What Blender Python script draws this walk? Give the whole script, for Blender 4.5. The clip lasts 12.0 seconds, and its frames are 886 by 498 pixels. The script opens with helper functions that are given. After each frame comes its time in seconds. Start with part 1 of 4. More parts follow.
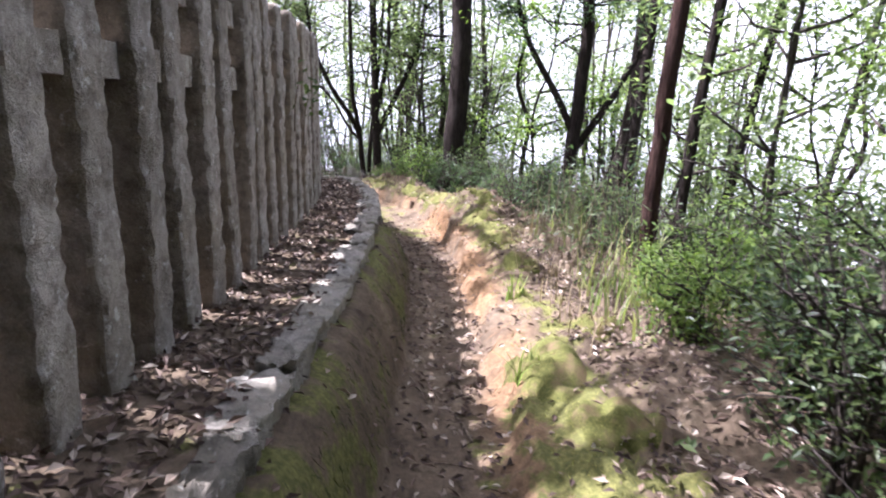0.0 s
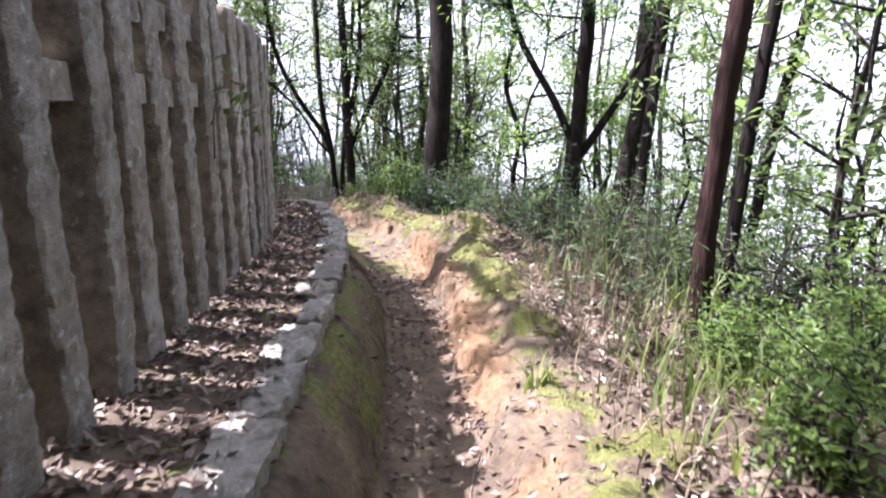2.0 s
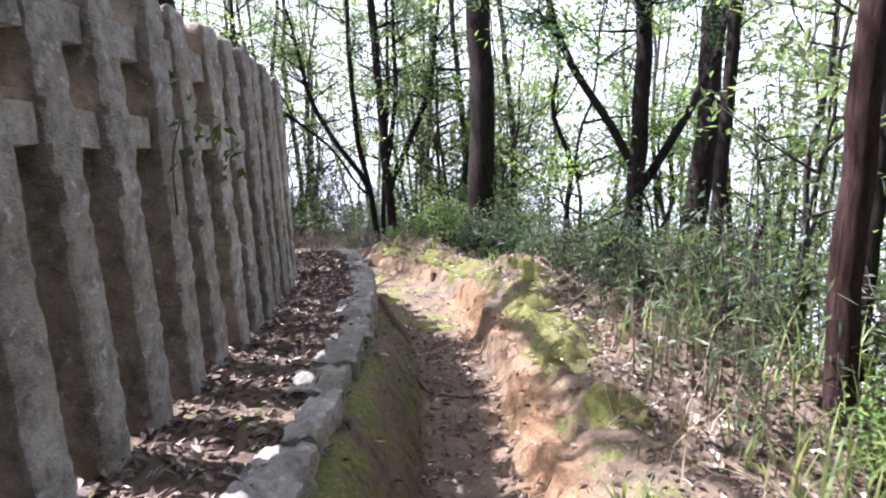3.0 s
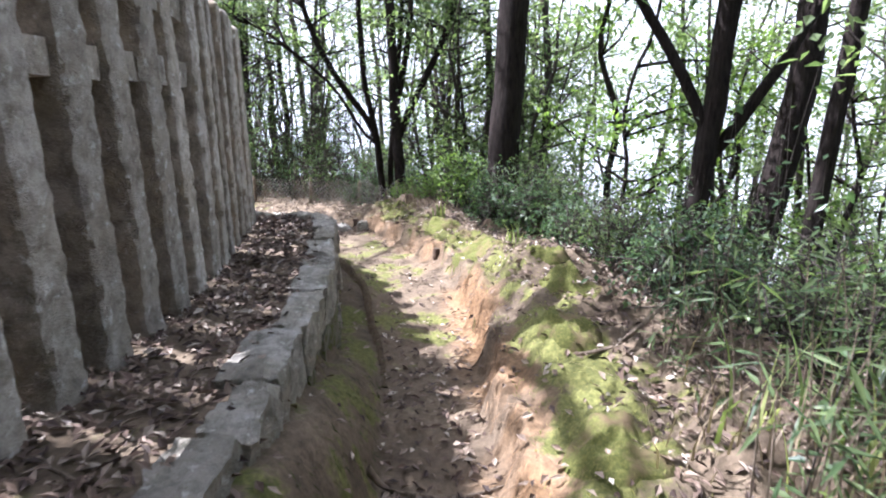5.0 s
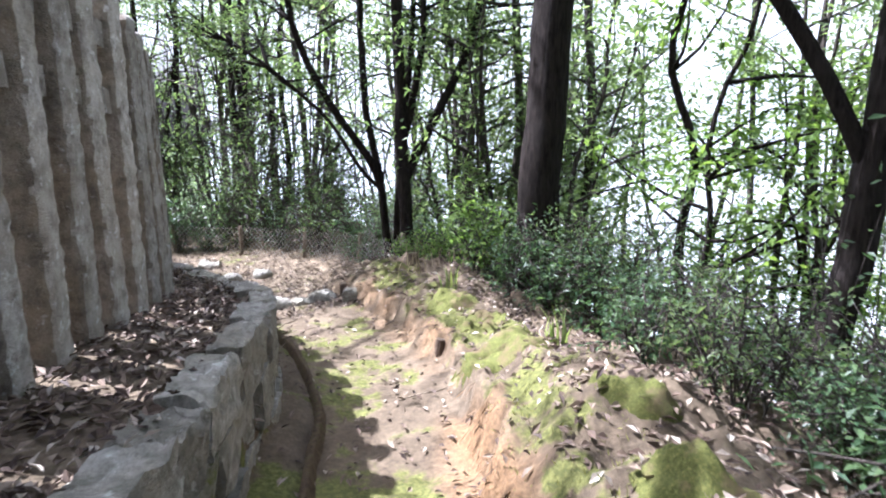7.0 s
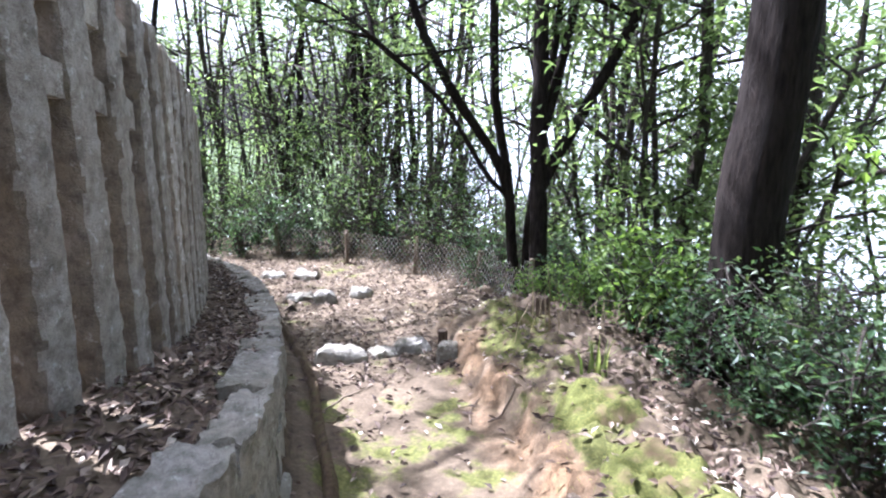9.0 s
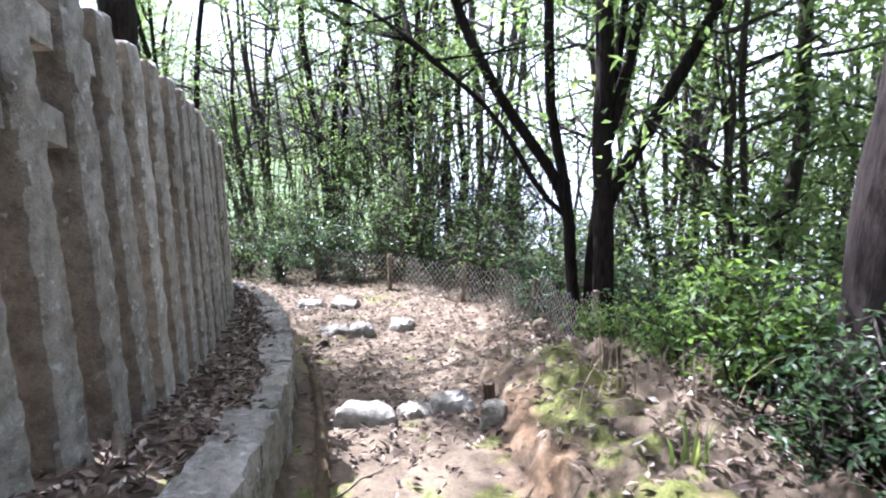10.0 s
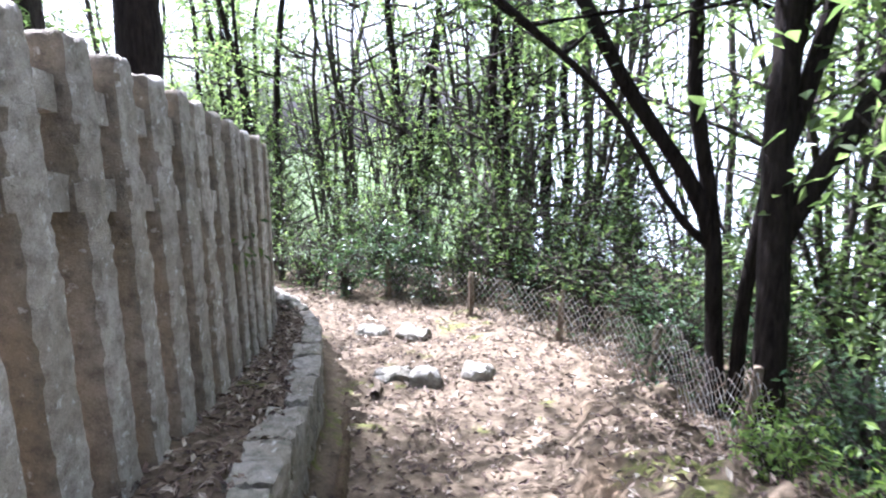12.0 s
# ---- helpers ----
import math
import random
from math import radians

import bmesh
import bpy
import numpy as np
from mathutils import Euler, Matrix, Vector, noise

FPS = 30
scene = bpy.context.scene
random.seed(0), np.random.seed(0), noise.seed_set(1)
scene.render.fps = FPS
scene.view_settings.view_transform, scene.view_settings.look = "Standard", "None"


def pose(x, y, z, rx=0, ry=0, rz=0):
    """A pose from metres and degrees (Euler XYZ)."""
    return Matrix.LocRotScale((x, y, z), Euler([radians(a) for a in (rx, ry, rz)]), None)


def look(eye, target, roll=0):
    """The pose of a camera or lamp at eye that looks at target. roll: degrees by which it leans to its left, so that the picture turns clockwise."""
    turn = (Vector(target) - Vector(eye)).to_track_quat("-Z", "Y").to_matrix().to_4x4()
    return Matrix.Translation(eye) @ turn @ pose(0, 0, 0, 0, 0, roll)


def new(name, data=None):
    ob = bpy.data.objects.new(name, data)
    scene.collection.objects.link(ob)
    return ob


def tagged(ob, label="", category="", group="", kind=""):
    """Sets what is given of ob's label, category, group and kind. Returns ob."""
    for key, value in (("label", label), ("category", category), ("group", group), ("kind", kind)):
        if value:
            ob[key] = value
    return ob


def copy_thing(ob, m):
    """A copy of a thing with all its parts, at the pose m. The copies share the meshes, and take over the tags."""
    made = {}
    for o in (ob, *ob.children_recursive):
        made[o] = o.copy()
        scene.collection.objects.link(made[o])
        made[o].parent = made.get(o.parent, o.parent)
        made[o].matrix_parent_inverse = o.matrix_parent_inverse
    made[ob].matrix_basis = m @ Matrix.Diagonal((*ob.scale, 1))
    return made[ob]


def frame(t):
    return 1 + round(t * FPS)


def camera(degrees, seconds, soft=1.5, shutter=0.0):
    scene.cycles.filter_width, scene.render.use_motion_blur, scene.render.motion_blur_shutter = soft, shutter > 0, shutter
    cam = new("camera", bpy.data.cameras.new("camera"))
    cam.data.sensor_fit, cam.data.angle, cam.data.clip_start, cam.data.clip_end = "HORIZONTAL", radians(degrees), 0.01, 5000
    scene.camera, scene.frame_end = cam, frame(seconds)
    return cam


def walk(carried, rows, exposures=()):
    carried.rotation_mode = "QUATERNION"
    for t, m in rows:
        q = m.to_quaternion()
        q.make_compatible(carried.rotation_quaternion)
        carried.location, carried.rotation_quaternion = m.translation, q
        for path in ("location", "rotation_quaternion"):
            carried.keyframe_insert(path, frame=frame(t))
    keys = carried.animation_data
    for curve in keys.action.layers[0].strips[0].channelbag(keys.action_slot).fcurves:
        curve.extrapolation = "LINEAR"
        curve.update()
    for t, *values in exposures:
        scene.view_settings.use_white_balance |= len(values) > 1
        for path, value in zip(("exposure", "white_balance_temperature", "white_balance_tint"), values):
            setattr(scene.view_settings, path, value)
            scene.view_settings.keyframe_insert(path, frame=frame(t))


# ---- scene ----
cam = camera(69.6, 12.0, 2.0, 0.25)
PATH = [
    (0, (0.017, 0.018, 1.494), (0.011, 1.941, 0.945), 2.5),
    (0.5, (-0.063, 0.345, 1.46), (-0.187, 2.277, 0.96), 0.4),
    (1, (0.025, 0.689, 1.433), (-0.214, 2.62, 0.969), -1.7),
    (1.5, (0.039, 0.999, 1.409), (-0.222, 2.893, 0.822), -1.8),
    (2, (-0.022, 1.29, 1.434), (0.027, 3.219, 0.909), 1.2),
    (2.5, (-0.004, 1.724, 1.388), (0.02, 3.684, 0.991), 2.2),
    (3, (0.028, 2.117, 1.347), (-0.082, 4.071, 0.934), -2.4),
    (3.5, (0.166, 2.464, 1.354), (-0.021, 4.405, 0.912), -2.2),
    (3.7, (0.168, 2.613, 1.355), (-0.039, 4.542, 0.868), -1.7),
    (5.3, (0.105, 3.96, 1.207), (-0.09, 5.864, 0.628), 0.5),
    (5.5, (0.122, 4.17, 1.174), (-0.093, 6.083, 0.63), 1.1),
    (6, (0.05, 4.633, 1.154), (-0.203, 6.53, 0.573), 0.9),
    (6.5, (0.05, 5.104, 1.045), (-0.192, 7.039, 0.6), 0.1),
    (8.3, (-0.081, 6.681, 0.93), (-0.555, 8.573, 0.489), 0.8),
    (8.5, (-0.127, 6.895, 0.89), (-0.64, 8.778, 0.452), 0.7),
    (9, (-0.248, 7.288, 0.875), (-0.939, 9.109, 0.423), 1.0),
    (9.5, (-0.32, 7.644, 0.859), (-1.068, 9.448, 0.429), 0.5),
    (10, (-0.45, 8.001, 0.824), (-1.309, 9.761, 0.417), -0.5),
    (10.5, (-0.56, 8.362, 0.808), (-1.486, 10.071, 0.335), -1.5),
    (11, (-0.712, 8.702, 0.816), (-1.7, 10.382, 0.367), -0.9),
    (11.5, (-0.874, 8.985, 0.804), (-1.855, 10.676, 0.381), 0.4),
    (12, (-0.998, 9.287, 0.802), (-2.127, 10.881, 0.371), -0.2),
]
walk(cam, [(t, look(eye, target, roll)) for t, eye, target, roll in PATH], [(0.0, 2.6, 5600, 29), (3.5, 2.55, 5450, 27), (6.0, 2.55, 5350, 19), (9.0, 2.72, 5200, 22), (12.0, 3.05, 5200, 22)])

# ---- world, sun ----
SUN_TO = Vector((-0.54, 0.09, 0.84)).normalized()
world = bpy.data.worlds.new("world")
scene.world = world
world.use_nodes = True
wn = world.node_tree
sky = wn.nodes.new("ShaderNodeTexSky")
sky.sky_type = "NISHITA"
sky.sun_disc = False
sky.sun_elevation = math.asin(SUN_TO.z)
sky.sun_rotation = math.atan2(SUN_TO.x, SUN_TO.y)
sky.air_density, sky.dust_density, sky.ozone_density = 1.0, 6.0, 1.0
wn.nodes["Background"].inputs["Strength"].default_value = 0.09
haze = wn.nodes.new("ShaderNodeHueSaturation")
haze.inputs["Saturation"].default_value = 0.35
haze.inputs["Value"].default_value = 1.15
wn.links.new(sky.outputs[0], haze.inputs["Color"])
wn.links.new(haze.outputs[0], wn.nodes["Background"].inputs[0])
sun_data = bpy.data.lights.new("sun", "SUN")
sun_data.energy, sun_data.angle, sun_data.color = 5.0, radians(0.53), (1.0, 0.95, 0.87)
sun = new("sun", sun_data)
sun.matrix_world = look(SUN_TO * 60, (0, 0, 0))


# ---- materials ----
def material(name, rough=0.8, spec=0.3):
    m = bpy.data.materials.new(name)
    m.use_nodes = True
    nt = m.node_tree
    b = nt.nodes["Principled BSDF"]
    b.inputs["Roughness"].default_value = rough
    b.inputs["Specular IOR Level"].default_value = spec
    return m, nt, b


def node(nt, kind, **values):
    n = nt.nodes.new(kind)
    for key, value in values.items():
        n.inputs[key.replace("_", " ")].default_value = value
    return n


def noise_tex(nt, scale, detail=4.0, coord=None, rough=0.6):
    n = node(nt, "ShaderNodeTexNoise", Scale=scale, Detail=detail, Roughness=rough)
    if coord is not None:
        nt.links.new(coord, n.inputs["Vector"])
    return n.outputs[0]


def ramp(nt, fac, stops):
    r = nt.nodes.new("ShaderNodeValToRGB")
    el = r.color_ramp.elements
    while len(el) < len(stops):
        el.new(0.5)
    for e, (p, c) in zip(el, stops):
        e.position, e.color = p, (*c, 1) if len(c) == 3 else c
    nt.links.new(fac, r.inputs[0])
    return r.outputs[0]


def mix(nt, fac, a, b, how="MIX"):
    m = nt.nodes.new("ShaderNodeMix")
    m.data_type, m.blend_type = "RGBA", how
    for sock, v in ((m.inputs[0], fac), (m.inputs[6], a), (m.inputs[7], b)):
        if hasattr(v, "is_output"):
            nt.links.new(v, sock)
        else:
            sock.default_value = v if isinstance(v, (int, float)) else (*v, 1)
    return m.outputs[2]


def grey(v):
    return (v, v, v)


def bump(nt, b, height, strength=0.5, dist=0.01):
    n = node(nt, "ShaderNodeBump", Strength=strength, Distance=dist)
    nt.links.new(height, n.inputs["Height"])
    nt.links.new(n.outputs[0], b.inputs["Normal"])


def object_coord(nt):
    return nt.nodes.new("ShaderNodeTexCoord").outputs["Object"]


def stone_material(name, base, warm, dark, lichen, lichen_amount=0.55):
    m, nt, b = material(name, 0.9, 0.2)
    co = object_coord(nt)
    rnd = nt.nodes.new("ShaderNodeObjectInfo").outputs["Random"]
    off = nt.nodes.new("ShaderNodeVectorMath")
    off.operation = "ADD"
    nt.links.new(co, off.inputs[0])
    sc = node(nt, "ShaderNodeMath")
    sc.operation = "MULTIPLY"
    sc.inputs[1].default_value = 37.0
    nt.links.new(rnd, sc.inputs[0])
    nt.links.new(sc.outputs[0], off.inputs[1])
    v = off.outputs[0]
    big = ramp(nt, noise_tex(nt, 3.0, 5, v), [(0.38, grey(0)), (0.62, grey(1))])
    col = mix(nt, big, base, warm)
    mid = ramp(nt, noise_tex(nt, 14.0, 6, v, 0.7), [(0.42, grey(0)), (0.66, grey(1))])
    col = mix(nt, mid, col, dark)
    lic = ramp(nt, noise_tex(nt, 22.0, 5, v, 0.65), [(lichen_amount, grey(0)), (lichen_amount + 0.08, grey(1))])
    col = mix(nt, lic, col, lichen)
    grain = noise_tex(nt, 190.0, 3, v)
    col = mix(nt, 0.2, col, ramp(nt, grain, [(0.3, grey(0.1)), (0.7, grey(0.8))]), "OVERLAY")
    tone = ramp(nt, rnd, [(0.0, grey(0.72)), (1.0, grey(1.1))])
    col = mix(nt, 1.0, col, tone, "MULTIPLY")
    nt.links.new(col, b.inputs["Base Color"])
    h = mix(nt, 0.3, noise_tex(nt, 24.0, 8, v, 0.7), noise_tex(nt, 120.0, 3, v))
    bump(nt, b, h, 1.0, 0.034)
    return m


# flank granite: brown stain plus shade from neighbouring posts put into the colour
M_POST_SHADED = stone_material("shaded_flank_granite", (0.3, 0.26, 0.208), (0.235, 0.19, 0.132), (0.125, 0.106, 0.082), (0.42, 0.395, 0.35), 0.62)
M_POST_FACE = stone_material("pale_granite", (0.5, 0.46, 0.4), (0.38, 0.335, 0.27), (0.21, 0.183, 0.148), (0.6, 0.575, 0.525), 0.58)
M_CAP = stone_material("wall_stone", (0.33, 0.31, 0.268), (0.24, 0.215, 0.165), (0.13, 0.122, 0.094), (0.44, 0.43, 0.375), 0.6)
M_WALL = stone_material("mossy_stone", (0.19, 0.18, 0.15), (0.14, 0.12, 0.08), (0.075, 0.075, 0.04), (0.09, 0.10, 0.03), 0.5)


def bark_material(name, a, c, scale=9.0):
    m, nt, b = material(name, 0.95, 0.08)
    co = object_coord(nt)
    mp = nt.nodes.new("ShaderNodeMapping")
    mp.inputs["Scale"].default_value = (1, 1, 0.16)
    nt.links.new(co, mp.inputs[0])
    v = mp.outputs[0]
    n1 = noise_tex(nt, scale * 5, 6, v, 0.7)
    col = ramp(nt, n1, [(0.35, a), (0.68, c)])
    patch = ramp(nt, noise_tex(nt, 2.3, 4, co), [(0.5, grey(0)), (0.7, grey(1))])
    col = mix(nt, patch, col, tuple(0.5 * (x + y) + 0.006 for x, y in zip(a, c)))
    nt.links.new(col, b.inputs["Base Color"])
    bump(nt, b, n1, 1.0, 0.03)
    return m


M_BARK = bark_material("dark_bark", (0.010, 0.008, 0.007), (0.036, 0.028, 0.023))
M_BARK_GREY = bark_material("grey_bark", (0.025, 0.021, 0.018), (0.10, 0.085, 0.07))
M_BARK_RED = bark_material("red_bark", (0.02, 0.012, 0.010), (0.07, 0.04, 0.031))
M_TWIG = bark_material("twig_bark", (0.09, 0.07, 0.05), (0.24, 0.19, 0.14))


def leaf_material(name, dark, light, see=0.45, rough=0.5, glow=1.9):
    m, nt, b = material(name, rough, 0.25)
    rnd = nt.nodes.new("ShaderNodeNewGeometry").outputs["Random Per Island"]
    col = ramp(nt, rnd, [(0.0, dark), (0.55, tuple(0.5 * (p + q) for p, q in zip(dark, light))), (1.0, light)])
    nt.links.new(col, b.inputs["Base Color"])
    tr = nt.nodes.new("ShaderNodeBsdfTranslucent")
    warm = mix(nt, 1.0, col, (glow * 0.95, glow, glow * 0.62), "MULTIPLY")
    nt.links.new(warm, tr.inputs["Color"])
    ms = nt.nodes.new("ShaderNodeMixShader")
    ms.inputs[0].default_value = see
    nt.links.new(b.outputs[0], ms.inputs[1])
    nt.links.new(tr.outputs[0], ms.inputs[2])
    nt.links.new(ms.outputs[0], nt.nodes["Material Output"].inputs["Surface"])
    return m


M_LEAF = leaf_material("laurel_leaf", (0.034, 0.058, 0.024), (0.105, 0.138, 0.055), 0.5, 0.4, 1.6)
M_LEAF_WOOD = leaf_material("woodland_leaf", (0.05, 0.075, 0.032), (0.13, 0.165, 0.075), 0.6, 0.4, 2.1)
M_LEAF_DEEP = leaf_material("dark_leaf", (0.022, 0.046, 0.022), (0.07, 0.105, 0.045), 0.4, 0.35)
M_LEAF_YOUNG = leaf_material("young_leaf", (0.06, 0.105, 0.026), (0.145, 0.205, 0.048), 0.5, 0.45, 1.6)
M_GRASS = leaf_material("grass_blade", (0.07, 0.11, 0.03), (0.22, 0.24, 0.09), 0.4, 0.5)
M_DRY = leaf_material("dry_grass", (0.10, 0.075, 0.048), (0.27, 0.215, 0.14), 0.25, 0.6, 1.2)


def litter_material():
    m, nt, b = material("dead_leaf", 0.7, 0.2)
    rnd = nt.nodes.new("ShaderNodeNewGeometry").outputs["Random Per Island"]
    col = ramp(nt, rnd, [(0.0, (0.03, 0.02, 0.016)), (0.4, (0.075, 0.05, 0.035)), (0.65, (0.128, 0.092, 0.066)), (0.88, (0.205, 0.162, 0.122)), (1.0, (0.37, 0.325, 0.265))])
    co = object_coord(nt)
    col = mix(nt, 0.4, col, ramp(nt, noise_tex(nt, 60, 4, co), [(0.3, grey(0.2)), (0.7, grey(0.8))]), "OVERLAY")
    nt.links.new(col, b.inputs["Base Color"])
    return m


M_LITTER = litter_material()


def ground_material():
    m, nt, b = material("forest_soil", 0.95, 0.15)
    co = object_coord(nt)
    at = nt.nodes.new("ShaderNodeAttribute")
    at.attribute_name = "cover"
    sep = nt.nodes.new("ShaderNodeSeparateColor")
    nt.links.new(at.outputs["Color"], sep.inputs[0])
    n1 = noise_tex(nt, 5.0, 7, co, 0.65)
    n2 = noise_tex(nt, 45.0, 6, co, 0.7)
    soil = ramp(nt, n1, [(0.3, (0.056, 0.041, 0.027)), (0.55, (0.12, 0.091, 0.06)), (0.75, (0.21, 0.166, 0.112))])
    soil = mix(nt, 0.55, soil, ramp(nt, n2, [(0.25, grey(0.08)), (0.75, grey(0.85))]), "OVERLAY")
    clay = ramp(nt, n2, [(0.3, (0.09, 0.051, 0.026)), (0.7, (0.25, 0.155, 0.078))])
    col = mix(nt, sep.outputs[1], soil, clay)
    moss = ramp(nt, n2, [(0.25, (0.032, 0.034, 0.012)), (0.5, (0.088, 0.09, 0.027)), (0.78, (0.2, 0.188, 0.062))])
    edge = node(nt, "ShaderNodeMath")
    edge.operation = "MULTIPLY_ADD"
    nt.links.new(n1, edge.inputs[0])
    edge.inputs[1].default_value = 2.6
    edge.inputs[2].default_value = -1.35
    add = node(nt, "ShaderNodeMath")
    add.operation = "ADD"
    nt.links.new(edge.outputs[0], add.inputs[0])
    nt.links.new(sep.outputs[0], add.inputs[1])
    col = mix(nt, ramp(nt, add.outputs[0], [(0.38, grey(0)), (0.58, grey(1))]), col, moss)
    scrub = ramp(nt, noise_tex(nt, 1.7, 8, co, 0.75), [(0.35, (0.02, 0.03, 0.012)), (0.55, (0.05, 0.07, 0.025)), (0.75, (0.10, 0.13, 0.04))])
    col = mix(nt, sep.outputs[2], col, scrub)
    nt.links.new(col, b.inputs["Base Color"])
    h = mix(nt, 0.6, n2, noise_tex(nt, 220.0, 3, co))
    bump(nt, b, h, 0.8, 0.014)
    return m


M_GROUND = ground_material()


def metal_material():
    m, nt, b = material("weathered_wire", 0.55, 0.5)
    b.inputs["Metallic"].default_value = 0.6
    col = ramp(nt, noise_tex(nt, 30, 4, object_coord(nt)), [(0.4, (0.3, 0.3, 0.28)), (0.7, (0.22, 0.14, 0.09))])
    nt.links.new(col, b.inputs["Base Color"])
    return m


M_WIRE = metal_material()


# ---- mesh helpers ----
def mesh_of(name, verts, faces, mat, smooth=False):
    me = bpy.data.meshes.new(name)
    me.from_pydata([tuple(v) for v in verts], [], [tuple(f) for f in faces])
    me.materials.append(mat)
    if smooth:
        me.polygons.foreach_set("use_smooth", [True] * len(me.polygons))
    me.update()
    return me


def mesh_np(name, verts, quads, mat, smooth=False):
    """A mesh of many faces of one size from arrays."""
    me = bpy.data.meshes.new(name)
    n, k = quads.shape
    me.vertices.add(len(verts))
    me.vertices.foreach_set("co", np.ascontiguousarray(verts, dtype=np.float32).ravel())
    me.loops.add(n * k)
    me.loops.foreach_set("vertex_index", np.ascontiguousarray(quads, dtype=np.int32).ravel())
    me.polygons.add(n)
    me.polygons.foreach_set("loop_start", np.arange(0, n * k, k, dtype=np.int32))
    me.polygons.foreach_set("use_smooth", np.full(n, smooth))
    me.materials.append(mat)
    me.update(calc_edges=True)
    return me


def part(name, me, parent, label="", m=None):
    ob = new(name, me)
    ob.parent = parent
    if m is not None:
        ob.matrix_basis = m
    return tagged(ob, label)


def thing(name, label, category, m=None, group="", kind=""):
    ob = new(name)
    ob.empty_display_size = 0.1
    if m is not None:
        ob.matrix_basis = m
    return tagged(ob, label, category, group, kind)


def spline(points, step=0.05):
    """A smooth line through points, at even steps."""
    p = np.array(points, float)
    p = np.vstack([2 * p[0] - p[1], p, 2 * p[-1] - p[-2]])
    out = []
    for i in range(1, len(p) - 2):
        n = max(2, int(np.linalg.norm(p[i + 1] - p[i]) / step * 1.5))
        for u in np.linspace(0, 1, n, endpoint=False):
            out.append(0.5 * (2 * p[i] + (p[i + 1] - p[i - 1]) * u + (2 * p[i - 1] - 5 * p[i] + 4 * p[i + 1] - p[i + 2]) * u * u
                              + (3 * p[i] - p[i - 1] - 3 * p[i + 1] + p[i + 2]) * u ** 3))
    out.append(p[-2])
    out = np.array(out)
    s = np.r_[0, np.cumsum(np.linalg.norm(np.diff(out, axis=0), axis=1))]
    q = np.linspace(0, s[-1], max(4, int(s[-1] / step) + 1))
    return np.stack([np.interp(q, s, out[:, k]) for k in range(p.shape[1])], 1)


def tube_arrays(points, radii, sides=8, rough=0.0, rng=None):
    """Vertices and quads of a tube along points."""
    p = np.array(points, float)
    r = np.interp(np.linspace(0, 1, len(p)), np.linspace(0, 1, len(radii)), radii)
    tan = np.gradient(p, axis=0)
    tan /= np.linalg.norm(tan, axis=1)[:, None] + 1e-9
    ref = np.where(np.abs(tan[:, :1]) > 0.8, np.array([[0, 1.0, 0]]), np.array([[1.0, 0, 0]]))
    u = np.cross(tan, ref)
    u /= np.linalg.norm(u, axis=1)[:, None] + 1e-9
    v = np.cross(tan, u)
    a = np.linspace(0, 2 * np.pi, sides, endpoint=False)
    rr = r[:, None] * np.ones(sides)
    if rough and rng is not None:
        rr = rr * (1 + rng.uniform(-rough, rough, rr.shape))
    verts = p[:, None] + rr[..., None] * (np.cos(a)[None, :, None] * u[:, None] + np.sin(a)[None, :, None] * v[:, None])
    i, j = np.meshgrid(np.arange(len(p) - 1), np.arange(sides), indexing="ij")
    k = (j + 1) % sides
    quads = np.stack([i * sides + j, i * sides + k, (i + 1) * sides + k, (i + 1) * sides + j], -1).reshape(-1, 4)
    return verts.reshape(-1, 3), quads


def joined(pieces):
    vs, qs, n = [], [], 0
    for v, q in pieces:
        vs.append(v)
        qs.append(q + n)
        n += len(v)
    return np.concatenate(vs), np.concatenate(qs)


def leaf_arrays(centres, rng, length, width, droop=0.35, spread=1.0, fold=0.25, lift=0.0):
    """Folded pointed leaves of two triangles each, turned at random."""
    n = len(centres)
    yaw = rng.uniform(0, 2 * np.pi, n)
    pitch = rng.normal(-droop + lift, 0.45 * spread, n)
    d = np.stack([np.cos(yaw) * np.cos(pitch), np.sin(yaw) * np.cos(pitch), np.sin(pitch)], 1)
    up = np.stack([rng.normal(0, 0.45, n), rng.normal(0, 0.45, n), np.ones(n)], 1)
    side = np.cross(d, up)
    side /= np.linalg.norm(side, axis=1)[:, None] + 1e-9
    nrm = np.cross(side, d)
    ln = length * rng.uniform(0.6, 1.25, n)[:, None]
    wd = width * rng.uniform(0.7, 1.2, n)[:, None]
    a = centres
    tip = centres + d * ln
    mid = centres + d * ln * 0.45
    l = mid + side * wd * 0.5 + nrm * wd * fold
    r = mid - side * wd * 0.5 + nrm * wd * fold
    verts = np.stack([a, r, tip, l], 1).reshape(-1, 3)
    k = np.arange(n)[:, None] * 4
    tris = np.concatenate([k + [0, 1, 2], k + [0, 2, 3]], 0)
    return verts, tris


# ---- plan: the line of the retaining wall and heights along it ----
EDGE = spline([(-0.42, -4), (-0.43, -2), (-0.43, 0), (-0.43, 2), (-0.44, 3.3), (-0.47, 4.2), (-0.54, 5.2), (-0.64, 6.0), (-0.77, 6.75), (-0.96, 7.45), (-1.18, 8.3),
               (-1.56, 9.08), (-2.17, 9.97), (-2.72, 10.68), (-3.29, 11.36), (-3.97, 12.08), (-5.1, 13.05), (-6.3, 13.65), (-8.5, 14.2), (-12, 14.6)], 0.04)
E_S = np.r_[0, np.cumsum(np.linalg.norm(np.diff(EDGE, axis=0), axis=1))]
E_S -= np.interp(0, EDGE[:, 1], E_S)
E_T = np.gradient(EDGE, axis=0)
E_T /= np.linalg.norm(E_T, axis=1)[:, None]


